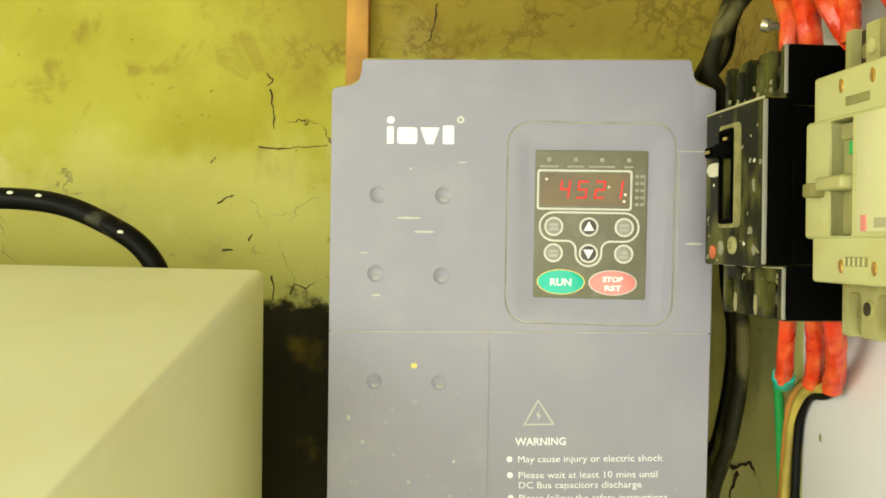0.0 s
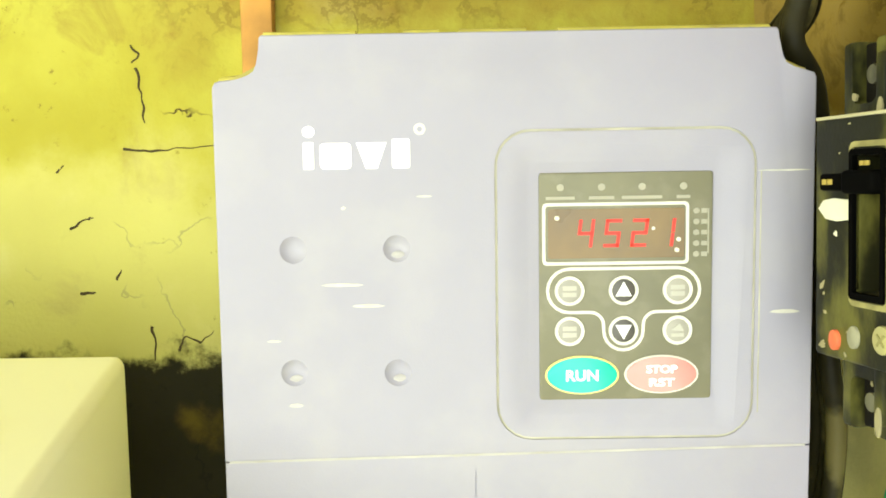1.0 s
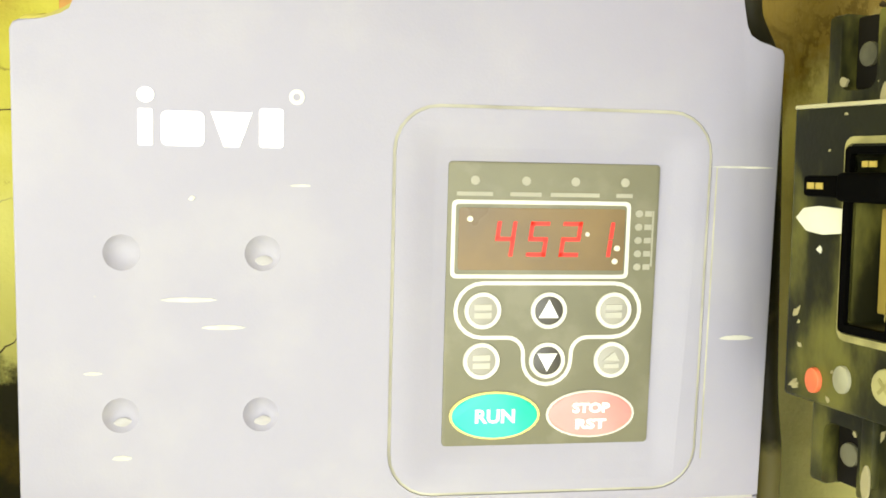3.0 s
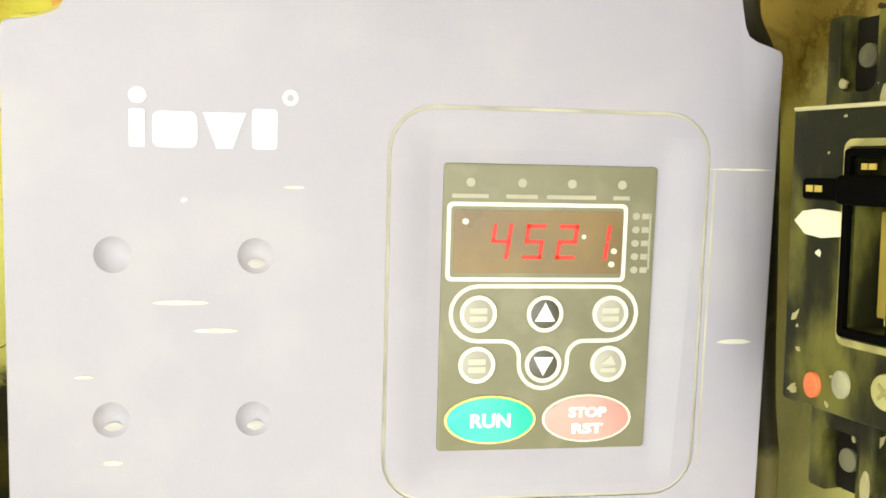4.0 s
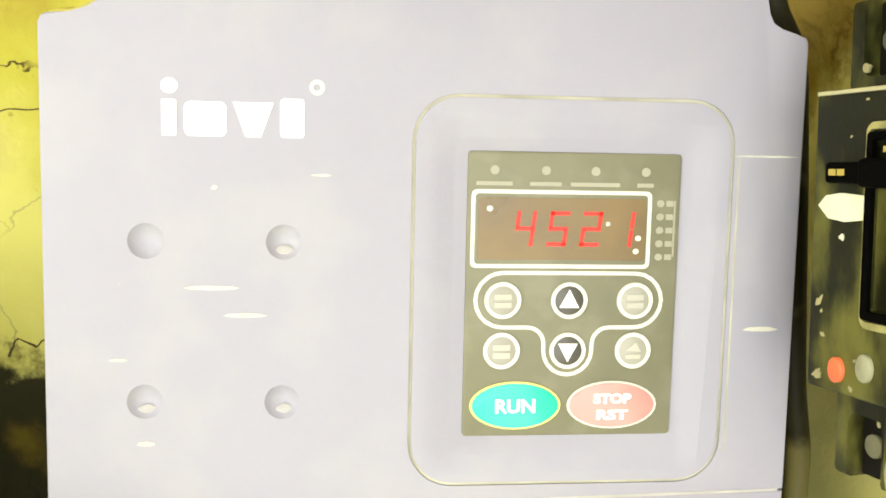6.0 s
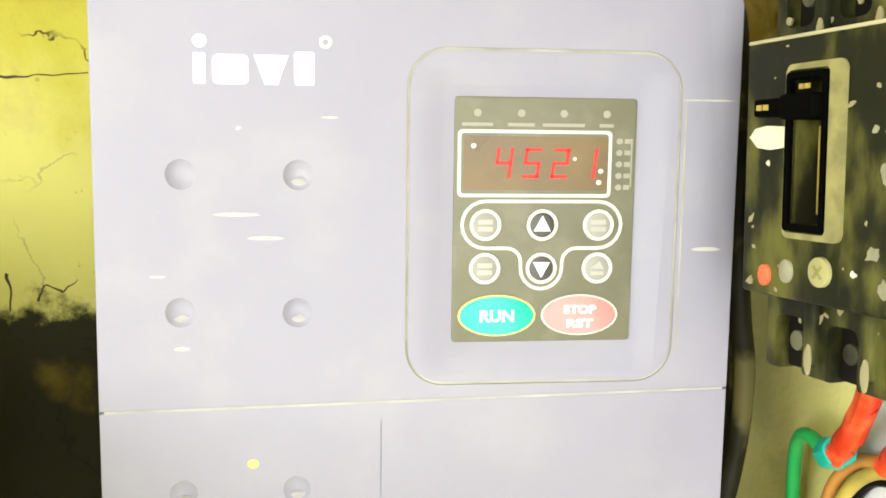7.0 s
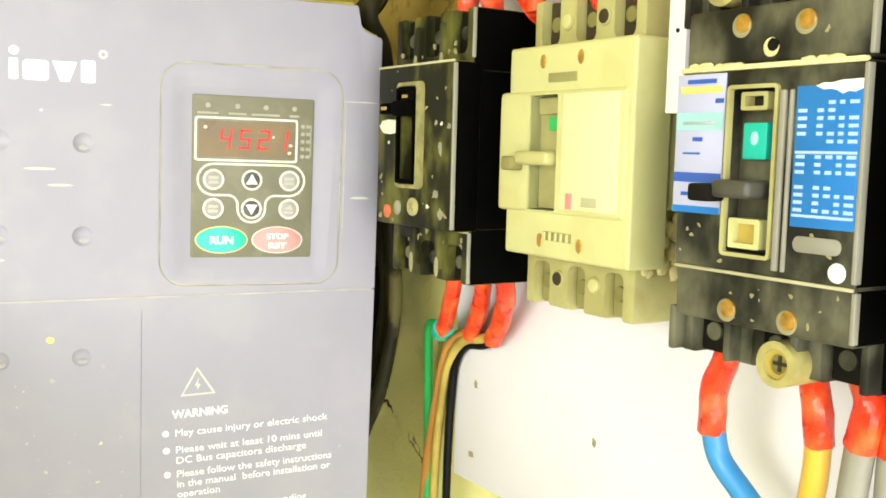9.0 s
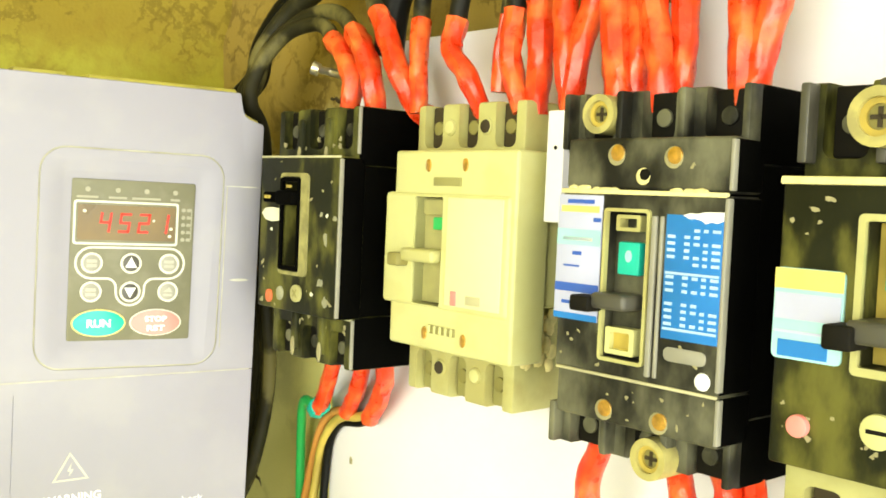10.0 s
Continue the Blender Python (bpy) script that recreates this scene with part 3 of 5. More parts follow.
def loop(o):
    rA, rB, rC = 0.0098 + o, 0.0088 + o, 0.006 - o
    return (arc(0.196, 1.3690, rA, 90, -90) + arc(0.172 + rB + rC, 1.3690 - rA - rC, rC, 90, 180, 6)
            + arc(0.172, 1.3508, rB, 0, -180) + arc(0.172 - rB - rC, 1.3690 - rA - rC, rC, 0, 90, 6) + arc(0.148, 1.3690, rA, 270, 90))


print_ring(loop(0.0007), loop(-0.0007), keypad, "printed_loop")
for i, (x, z) in enumerate(((0.148, 1.369), (0.172, 1.369), (0.196, 1.369), (0.148, 1.3508), (0.172, 1.3508), (0.196, 1.3508))):
    arrow = x == 0.172
    rim = part("button", ring(oval(x, z, 0.0066, 0.0066), oval(x, z, 0.0052, 0.0052), KY - 0.0008, KY + 0.0004), M_LINE, keypad, "round key with a pale rim")
    part("button_face", prism(oval(x, z, 0.0053, 0.0053), KY - 0.0006, KY + 0.0004, 0.0003), M_DARKKNOB if arrow else M_KNOB, rim)
    if arrow:
        k = 1 if z > 1.36 else -1
        part("arrow_mark", prism([(x - 0.0036, z - 0.0026 * k), (x + 0.0036, z - 0.0026 * k), (x, z + 0.0040 * k)][::k], KY - 0.0009, KY - 0.0004), M_WHITE, rim, "white arrow")
    elif i == 5:
        part("key_mark", prism([(x - 0.003, z), (x + 0.003, z - 0.0005), (x + 0.001, z + 0.003)], KY - 0.0009, KY - 0.0004), M_KEYPRINT, rim)
        part("key_mark", slab(x - 0.0028, x + 0.0028, KY - 0.0009, KY - 0.0004, z - 0.0030, z - 0.0014, 0), M_KEYPRINT, rim)
    else:
        for q in (-0.0017, 0.0012):
            part("key_mark", slab(x - 0.0031, x + 0.0031, KY - 0.0009, KY - 0.0004, z + q - 0.0010, z + q + 0.0010, 0), M_KEYPRINT, rim)
for nm, x, mat, words in (("run_button", 0.1535, M_RUN, (("RUN", -0.0024, 0.0068, 0.0145),)), ("stop_button", 0.1890, M_STOP, (("STOP", 0.0008, 0.0048, 0.0140), ("RST", -0.0052, 0.0048, 0.0115)))):
    rim = part("button_rim", ring(oval(x, 1.3308, 0.0166, 0.0088), oval(x, 1.3308, 0.0157, 0.0080), KY - 0.0006, KY + 0.0004), M_YLAB if nm == "run_button" else M_LINE, keypad)
    btn = part(nm, prism(oval(x, 1.3308, 0.0158, 0.0081), KY - 0.0010, KY + 0.0005, 0.0005), mat, keypad, "oval green run button" if nm == "run_button" else "oval red stop and reset button")
    for text, dz, size, w in words:
        lettering("button_text", text, x, KY - 0.0011, 1.3308 + dz, size, M_WHITE, btn, w, "CENTER", 0.0002)

# maker's mark as plain white shapes, and the warning print
for outline in (rr(0.0312, 0.0360, 1.4255, 1.4375, 0.0006, 2), oval(0.0338, 1.4420, 0.0028, 0.0026, 14),
                rr(0.0385, 0.0525, 1.4255, 1.4370, 0.0022, 4),
                [(0.0545, 1.4370), (0.0680, 1.4370), (0.0638, 1.4255), (0.0587, 1.4255)],
                rr(0.0702, 0.0782, 1.4255, 1.4385, 0.0012, 3)):
    part("maker_mark", prism(outline, -0.0003, 0.001), M_WHITE, inverter, "plain white printed mark")
part("maker_mark", ring(oval(0.0825, 1.4425, 0.0026, 0.0026, 16), oval(0.0825, 1.4425, 0.0012, 0.0012, 16), -0.0003, 0.001), M_LINE, inverter)
LY = 0.00015
TX = 0.126
part("warning_triangle", ring([(0.1305, 1.2305), (0.1528, 1.2305), (0.14165, 1.2490)], [(0.1325, 1.23155), (0.1508, 1.23155), (0.14165, 1.24685)], LY, 0.0015), M_SCRATCH, inverter, "printed high-voltage triangle")
part("warning_bolt", prism([(0.1408, 1.2335), (0.1436, 1.2375), (0.1417, 1.2378), (0.1425, 1.2420), (0.1398, 1.2368), (0.1416, 1.2366)], LY, 0.0015), M_SCRATCH, inverter)
lettering("warning_text", "WARNING", TX - 0.001, LY, 1.2165, 0.0075, M_WHITE, inverter, 0.0352, bold=0.00016)
for text, z, w, dot in (("May cause injury or electric shock", 1.2045, 0.0995, True), ("Please wait at least 10 mins until", 1.1933, 0.0955, True), ("DC Bus capacitors discharge", 1.1862, 0.0845, False),
                        ("Please follow the safety instructions", 1.1772, 0.1020, True), ("in the manual  before installation or", 1.1703, 0.1010, False), ("operation", 1.1635, 0.0270, False), ("Please use proper grounding", 1.1505, 0.0840, True)):
    lettering("warning_text", text, TX, LY, z, 0.0066, M_WHITE, inverter, w)
    if dot:
        part("bullet", prism(oval(TX - 0.0055, z + 0.0023, 0.0021, 0.0021, 14), LY, 0.0015), M_WHITE, inverter)
# the warning was printed slightly askew
ASKEW = Matrix.Translation((0.1205, 0, 1.2068)) @ Matrix.Rotation(radians(-2.8), 4, "Y") @ Matrix.Translation((-0.1205, 0, -1.2068))
for ob in inverter.children:
    if ob.name.split(".")[0] in ("warning_text", "warning_triangle", "warning_bolt", "bullet"):
        ob.data.transform(ASKEW)

# ---------------------------------------------------------------- pale enclosure beside it
bm = bmesh.new()
BX0, BX1, BY0, BY1 = -0.62, -0.070, -0.36, 0.057
side = [(BY1, 0.0), (BY1, 1.333), (BY0, 1.333 + 0.235 * (BY0 - BY1)), (BY0, 0.0)]
lv = [bm.verts.new((BX0, y, z)) for y, z in side]
rv = [bm.verts.new((BX1, y, z)) for y, z in side]
bm.faces.new(lv), bm.faces.new(rv[::-1])
for i in range(4):
    bm.faces.new((lv[i], rv[i], rv[(i + 1) % 4], lv[(i + 1) % 4]))
bmesh.ops.recalc_face_normals(bm, faces=bm.faces[:])
bmesh.ops.bevel(bm, geom=bm.edges[:], offset=0.006, segments=6, affect="EDGES", profile=0.5)
enclosure = thing("enclosure", Matrix.Identity(4), "pale cream steel enclosure with a sloping top, standing beside the inverter", "enclosure")
part("casing", bm, M_BOX, enclosure)

# ---------------------------------------------------------------- switch board and breakers
board = thing("mounting_board", BOARD, "white mounting board on the side wall under the breakers", "board")
part("panel", slab(-0.0040, 1.15, 0.0, 0.018, -0.140, 0.2200, 0.0015), M_BOARD, board)
part("batten", slab(0.05, 1.1, 0.018, 0.034, -0.10, 0.18, 0.001), M_FLOOR, board, "wooden batten behind the board")


def breaker_shape(name, s0, v0, label, group="moulded case breakers on the board"):
    return thing(name, BOARD @ pose(s0, 0, v0), label, "circuit breaker", group)


def terminal_block(parent, w, z0, z1, d, mat, poles, up, liner=M_HOLE, share=0.27, name="terminal_block"):
    """A stepped end of a breaker: a base with cavities between barriers, one for each pole."""
    ob = part(name, slab(0.0, w, -d, 0.0, z0, z1, 0.002), mat, parent)
    pitch = w / poles
    cut = []
    a, b = (z0 + 0.010, z1 + 0.01) if up else (z0 - 0.01, z1 - 0.010)
    for k in range(poles):
        cx = pitch * (k + 0.5)
        cut.append(slab(cx - pitch * share, cx + pitch * share, -d - 0.01, -d + 0.022, a, b, 0.004, 3))
    carve(ob, cut)
    a, b = (z0 + 0.0105, z1 - 0.001) if up else (z0 + 0.001, z1 - 0.0105)
    for k in range(poles):
        cx = pitch * (k + 0.5)
        zc = (z0 + z1) / 2 + (0.004 if up else -0.004)
        # block deep in the cavity whose darker colour stands for the shade there
        part("cavity_shade", slab(cx - pitch * share + 0.0012, cx + pitch * share - 0.0012, -d + 0.0050, -d + 0.0215, a, b, 0.001), liner, ob)
        part("terminal_screw", rod((cx, -d + 0.0054, zc), (cx, -d + 0.0034, zc), 0.0040, 16, 0.0006), M_LEVERTIP if liner is not M_HOLE else M_BLACK3, ob, "dull terminal screw")
    return ob


GROUP = "moulded case breakers on the board"


def disc(x, z, r, y0, y1, b=0.0004, n=20, b2=None):
    return prism(oval(x, z, r, b2 or r, n), y0, y1, b)


# ---- black breaker
b1 = breaker_shape("circuit_breaker", 0.022, 0.0, "dusty black bakelite breaker, switched on, red-taped cables")
W1 = 0.088
part("base", slab(0.0004, W1 - 0.0004, -0.064, 0, 0.0452, 0.1338, 0.0003), M_BLACK_SIDESHADE, b1)
t1 = terminal_block(b1, W1, 0.134, 0.1690, 0.068, M_BLACK, 3, True)
t2 = terminal_block(b1, W1, 0.0130, 0.045, 0.068, M_BLACK, 3, False)
for zc in (0.1495, 0.031):
    for k in range(2):
        part("barrier", slab(W1 * (k + 1) / 3 - 0.0028, W1 * (k + 1) / 3 + 0.0028, -0.0715, -0.066, zc - 0.012, zc + 0.013, 0.0015), M_BLACK, t1 if zc > 0.1 else t2)
        part("dust_streak", disc(W1 * (k + 1) / 3 + 0.001, zc - 0.010, 0.0016, -0.0722, -0.0712, 0.0004, 14, 0.0060), M_FLECK, t1 if zc > 0.1 else t2, "streak of dust")
c1 = part("cover", slab(0, W1, -0.080, -0.062, 0.0435, 0.139, 0.0016, 3), M_BLACK, b1)
carve(c1, [slab(0.0285, 0.0455, -0.09, -0.066, 0.0715, 0.1235, 0.001)])
# bevel highlight of the right edge, painted as a thin pale strip
part("glint_dust_edge", slab(W1 - 0.0012, W1 + 0.0002, -0.0806, -0.0780, 0.045, 0.1375, 0.0004), M_GREYW, c1, "pale strip in place of the edge highlight")
part("glint_dust_edge", slab(0.001, W1 - 0.001, -0.0806, -0.0792, 0.1380, 0.1394, 0.0004), M_SEAM, c1, "dusty upper edge")
# the same painted highlight on the terminal blocks' right edges
for t_, z0, z1 in ((t1, 0.141, 0.1685), (t2, 0.0140, 0.043)):
    part("glint_dust_edge", slab(W1 - 0.0012, W1 + 0.0002, -0.0686, -0.0665, z0, z1, 0.0004), M_GREYW, t_, "pale strip in place of the edge highlight")
part("glint_dust_edge", slab(0.002, W1 - 0.001, -0.0686, -0.067, 0.0425, 0.0440, 0.0004), M_SEAM, t2)
sl = part("slot_frame", ring(rr(0.0262, 0.0475, 0.0690, 0.1258, 0.0015, 3), rr(0.0285, 0.0455, 0.0715, 0.1235, 0.001, 3), -0.0820, -0.079), M_BLACK_SIDESHADE, c1, "raised black slot surround")
part("dust_rim", ring(rr(0.0250, 0.0562, 0.0662, 0.1288, 0.0035, 4), rr(0.0258, 0.0482, 0.0684, 0.1266, 0.002, 4), -0.0812, -0.079), M_RIMDUST, c1, "cream dust caked round the slot")
part("lever_plate", slab(0.0295, 0.0352, -0.0700, -0.0665, 0.0745, 0.1070, 0.0005), M_OLIVE, c1, "dusty plate under the lever")
lv = part("lever", slab(0.0265, 0.0462, -0.0862, -0.0665, 0.1090, 0.1180, 0.002, 3), M_BLACK_SIDESHADE, c1, "black switch lever")
part("lever_tab", slab(0.0125, 0.0275, -0.0860, -0.0805, 0.1102, 0.1168, 0.0012), M_BLACK_SIDESHADE, lv)
for x0, x1, z0, z1, y in ((0.0335, 0.0358, 0.1196, 0.1214, -0.0823), (0.0366, 0.0388, 0.1196, 0.1214, -0.0823), (0.0150, 0.0180, 0.1126, 0.1146, -0.0863), (0.0188, 0.0218, 0.1126, 0.1146, -0.0863)):
    part("worn_print", slab(x0, x1, y, y + 0.0008, z0, z1, 0), M_OLIVE, sl)
for x0, x1 in ((0.0318, 0.0350), (0.0356, 0.0384), (0.0390, 0.0418)):
    part("worn_print", slab(x0, x1, -0.0690, -0.0665, 0.0722, 0.0742, 0), M_YLAB, sl, "dull yellow print")
part("paper_tag", prism([(0.0045, 0.1030), (0.0080, 0.1062), (0.0150, 0.1072), (0.0262, 0.1066), (0.0258, 0.0992), (0.0170, 0.0982), (0.0095, 0.0990)], -0.0813, -0.0798), M_CHIP, c1, "torn white tag")
part("face_button", disc(0.0155, 0.0513, 0.0031, -0.0818, -0.079, 0.0004, 20, 0.0041), M_TEST, c1, "red test button")
part("face_button", disc(0.0278, 0.0540, 0.0034, -0.0814, -0.079, 0.0004, 20, 0.0044), M_GREYPLUG, c1, "pale grey dusty plug")
k = part("face_button", disc(0.0462, 0.0556, 0.0054, -0.0818, -0.079, 0.0006), M_WINDOW, c1, "dull cream adjusting screw")
for a0 in (45, 135):
    q = slab(-0.0030, 0.0030, -0.0822, -0.0815, -0.0005, 0.0005, 0)
    q.transform(Matrix.Translation((0.0462, 0, 0.0556)) @ Matrix.Rotation(radians(a0), 4, "Y"))
    part("screw_slot", q, M_OLIVEP, k)
rnd = random.Random(14)
for x, z, r, st in ((0.0695, 0.1045, 0.0016, 0.8), (0.0755, 0.1040, 0.0014, 0.7), (0.0840, 0.1030, 0.0018, 1.0), (0.0705, 0.0640, 0.0040, 0.6), (0.0765, 0.0530, 0.0042, 0.7), (0.0620, 0.0565, 0.0014, 1.0), (0.0745, 0.0900, 0.0016, 3.0), (0.0150, 0.0935, 0.0012, 1.0)):
    part("dust_patch", blot(x, z, r, -0.0804, -0.0796, st), M_GREYPLUG if r > 0.0015 else M_CHIP, c1, "pale scuffed patch" if r > 0.003 else "")
rnd = random.Random(4)
for k in range(26):
    x, z = rnd.uniform(0.004, 0.084), rnd.uniform(0.046, 0.136)
    if not (0.018 < x < 0.058 and 0.066 < z < 0.128):
        r = rnd.uniform(0.0004, 0.0012)
        part("dust_fleck", blot(x, z, r, -0.0803, -0.0796, rnd.uniform(0.5, 2.4)), M_FLECK, c1)

for t_, z0, z1 in ((t1, 0.1385, 0.150), (t2, 0.030, 0.0415)):
    for k in range(9):
        r = rnd.uniform(0.0008, 0.0022)
        part("dust_smear", blot(rnd.uniform(0.006, 0.082), rnd.uniform(z0 + 0.003, z1), r, -0.0684, -0.0675, rnd.uniform(0.6, 1.8)), M_FLECK, t_, "smear of pale dust")
# ---- cream breaker
b2 = breaker_shape("circuit_breaker", 0.142, 0.0, "cream plastic breaker with a grey-green lever, switched on")
W2 = 0.085
part("base", slab(0.0004, W2 - 0.0004, -0.047, 0, 0.0422, 0.1348, 0.0003), M_CREAMBASE, b2)
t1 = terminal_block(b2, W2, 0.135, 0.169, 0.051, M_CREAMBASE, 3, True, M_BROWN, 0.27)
t2 = terminal_block(b2, W2, 0.0085, 0.042, 0.051, M_CREAMBASE, 3, False, M_OLIVEP, 0.24)
for k in range(2):
    for t_, z in ((t1, 0.156), (t2, 0.024)):
        x = W2 * (k + 1) / 3
        part("pillar", rod((x, -0.0522, z), (x, -0.040, z), 0.0046, 18, 0.0010), M_CREAMBASE, t_)
        dark = (k == 1) == (t_ is t1)
        part("pillar_screw", rod((x, -0.0528, z), (x, -0.0500, z), 0.0036, 16, 0.0006), M_BROWN if dark else M_CREAM, t_, "dark fixing screw" if dark else "cream plug")
c2 = part("cover", slab(0.0050, 0.1000, -0.070, -0.046, 0.0368, 0.1425, 0.002, 3), M_CREAM, b2)
carve(c2, [slab(0.0245, 0.0480, -0.09, -0.0600, 0.0605, 0.1178, 0.0015)])
band = part("cover_band", slab(-0.0010, 0.0970, -0.0715, -0.046, 0.0590, 0.1200, 0.0025, 3), M_CREAM, b2)
carve(band, [slab(0.0245, 0.0480, -0.09, -0.0600, 0.0605, 0.1178, 0.0015)])
part("ear", slab(0.0840, 0.0970, -0.050, -0.022, 0.0640, 0.1090, 0.0025), M_CREAM, b2, "cream side clip")
for z in (0.126, 0.048):
    part("vent", slab(0.0385, 0.0600, -0.0707, -0.069, z - 0.0022, z + 0.0022, 0.0003), M_OLIVEP, c2, "dusty vent slot")
for k in range(5):
    part("vent_rib", slab(0.0392 + 0.0044 * k, 0.0408 + 0.0044 * k, -0.0712, -0.069, 0.0460, 0.0500, 0.0002), M_CREAM, c2)
part("window_plate", slab(0.0250, 0.0475, -0.0640, -0.0598, 0.0612, 0.1172, 0.0006), M_WINDOW, band, "olive lever window")
part("window_top", slab(0.0258, 0.0470, -0.0660, -0.0630, 0.1085, 0.1165, 0.0006), M_WINDOW, band)
part("indicator", slab(0.0350, 0.0435, -0.0668, -0.0630, 0.1005, 0.1072, 0.0006), M_GREEN, band, "green on indicator")
lv = part("lever", slab(0.0190, 0.0460, -0.0765, -0.0620, 0.0830, 0.0900, 0.002, 3), M_CREAMBASE, band, "grey-cream lever")
part("lever_tip", slab(0.0120, 0.0210, -0.0795, -0.0700, 0.0800, 0.0872, 0.0015), M_LEVERTIP, lv, "olive lever tip")
part("rating_plate", slab(0.0520, 0.0930, -0.0722, -0.070, 0.0620, 0.1180, 0.0008), M_PALECREAM, band, "smooth cream rating plate")
part("red_mark", slab(0.0575, 0.0620, -0.0727, -0.0715, 0.0625, 0.0700, 0.0002), M_STOP, band, "small red mark")
part("faint_mark", slab(0.0690, 0.0800, -0.0726, -0.0715, 0.0640, 0.0685, 0.0002), M_SEAM, band)
for x, z in ((0.0337, 0.1344), (0.0626, 0.1349), (0.0356, 0.0454), (0.0662, 0.0450)):
    part("cover_screw", disc(x, z, 0.0019, -0.0708, -0.069, 0.0003, 16, 0.0034), M_BRASS, c2, "brass cover screw")
part("side_screw", rod((W2, -0.030, 0.121), (W2 + 0.0015, -0.030, 0.121), 0.002, 12), M_DUST, b2)
rnd = random.Random(8)
for k in range(16):
    q = bmesh.new()
    bmesh.ops.create_icosphere(q, subdivisions=2, radius=rnd.uniform(0.0018, 0.0042))
    for v in q.verts:
        v.co *= 1 + 0.35 * noise.noise(v.co * 400 + Vector((k * 3.1, 0, 0)))
    q.transform(Matrix.Translation((W2 + 0.0004, -rnd.uniform(0.022, 0.046), rnd.uniform(0.030, 0.066))) @ Matrix.Diagonal((0.5, 1, 1.2, 1)))
    part("plaster_crumb", q, M_DUST, b2, "crumb of plaster stuck to the side" if k == 0 else "")
strip = thing("plastic_strip", BOARD @ pose(0.252, -0.044, 0.108), "narrow white plastic strip between two breakers", "strip")
part("strip_body", slab(-0.0055, 0.0055, -0.012, 0.044, 0, 0.054, 0.0008), M_BOARD, strip)
part("strip_hole", rod((0.0005, -0.0124, 0.036), (0.0005, -0.011, 0.036), 0.001, 10), M_HOLE, strip)

# ---- third breaker, with labels
b3 = breaker_shape("circuit_breaker", 0.268, 0.0, "worn black breaker with pale and blue rating labels")
W3 = 0.0968
part("base", slab(0.0004, W3 - 0.0004, -0.0585, 0, 0.0342, 0.1358, 0.0003), M_BLACK_SIDESHADE, b3)
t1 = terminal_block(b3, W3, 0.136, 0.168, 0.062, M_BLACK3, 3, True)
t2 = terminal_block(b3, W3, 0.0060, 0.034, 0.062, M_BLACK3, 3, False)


def insulated_bolt(x, z, r, y, block):
    """A cream sleeve round a recessed dark screw with a cross slot."""
    bo = part("terminal_bolt", ring(oval(x, z, r, r, 28), oval(x, z, r * 0.66, r * 0.66, 28), y, y + 0.026), M_BOLT, block, "cream insulated terminal bolt")
    part("bolt_collar", ring(oval(x, z, r * 0.68, r * 0.68, 24), oval(x, z, r * 0.44, r * 0.44, 24), y + 0.0018, y + 0.012), M_OLIVE, bo)
    part("bolt_head", disc(x, z, r * 0.46, y + 0.0030, y + 0.012), M_LEVERTIP, bo)
    for w, h in ((r * 0.34, r * 0.08), (r * 0.08, r * 0.34)):
        part("socket_cross", slab(x - w, x + w, y + 0.0024, y + 0.005, z - h, z + h, 0), M_BROWN, bo)
    return bo


insulated_bolt(0.0226, 0.1575, 0.0088, -0.0715, t1)
insulated_bolt(0.0594, 0.0115, 0.0090, -0.0720, t2)
for k in range(4):
    part("barrier", slab(W3 * k / 3 - 0.0018 + (0.002 if k == 0 else -0.002 if k == 3 else 0), W3 * k / 3 + 0.0018 + (0.002 if k == 0 else -0.002 if k == 3 else 0), -0.0690, -0.060, 0.142, 0.1675, 0.001), M_BLACK3, t1)
    part("barrier", slab(W3 * k / 3 - 0.0018 + (0.002 if k == 0 else -0.002 if k == 3 else 0), W3 * k / 3 + 0.0018 + (0.002 if k == 0 else -0.002 if k == 3 else 0), -0.0690, -0.060, 0.0070, 0.026, 0.001), M_BLACK3, t2)
cap = part("upper_cover", slab(0.0120, W3, -0.0780, -0.056, 0.1240, 0.1462, 0.0018, 3), M_BLACK3, b3)
low = part("lower_cover", slab(0.0130, W3, -0.0790, -0.056, 0.0245, 0.0455, 0.0018, 3), M_BLACK3, b3)
mid = part("cover", slab(0.0118, W3, -0.0800, -0.056, 0.0450, 0.1232, 0.0018, 3), M_BLACK3, b3)
carve(mid, [slab(0.0385, 0.0600, -0.09, -0.0720, 0.0530, 0.1150, 0.001)])
part("dust_ridge", slab(0.0120, W3 - 0.001, -0.0812, -0.078, 0.1222, 0.1242, 0.0006), M_DUST, mid, "pale dusty ridge")
part("dust_ridge", slab(0.0130, W3 - 0.0010, -0.0803, -0.0785, 0.0442, 0.0456, 0.0005), M_SEAM, mid)
# highlights along the right edges, put on as pale strips
part("glint_dust_edge", slab(W3 - 0.0016, W3 + 0.0003, -0.0806, -0.0770, 0.047, 0.122, 0.0005), M_GREYW, mid, "pale strip in place of the edge highlight")
part("glint_dust_edge", slab(W3 - 0.0016, W3 + 0.0003, -0.0796, -0.0765, 0.026, 0.044, 0.0005), M_GREYW, low)
part("glint_dust_edge", slab(W3 - 0.0016, W3 + 0.0003, -0.0786, -0.0755, 0.125, 0.145, 0.0005), M_GREYW, cap)
part("rib", slab(0.0620, 0.0645, -0.0815, -0.079, 0.048, 0.114, 0.0006), M_GREYW, mid)
part("rib", slab(0.0660, 0.0675, -0.0812, -0.079, 0.048, 0.114, 0.0005), M_GREYW, mid)
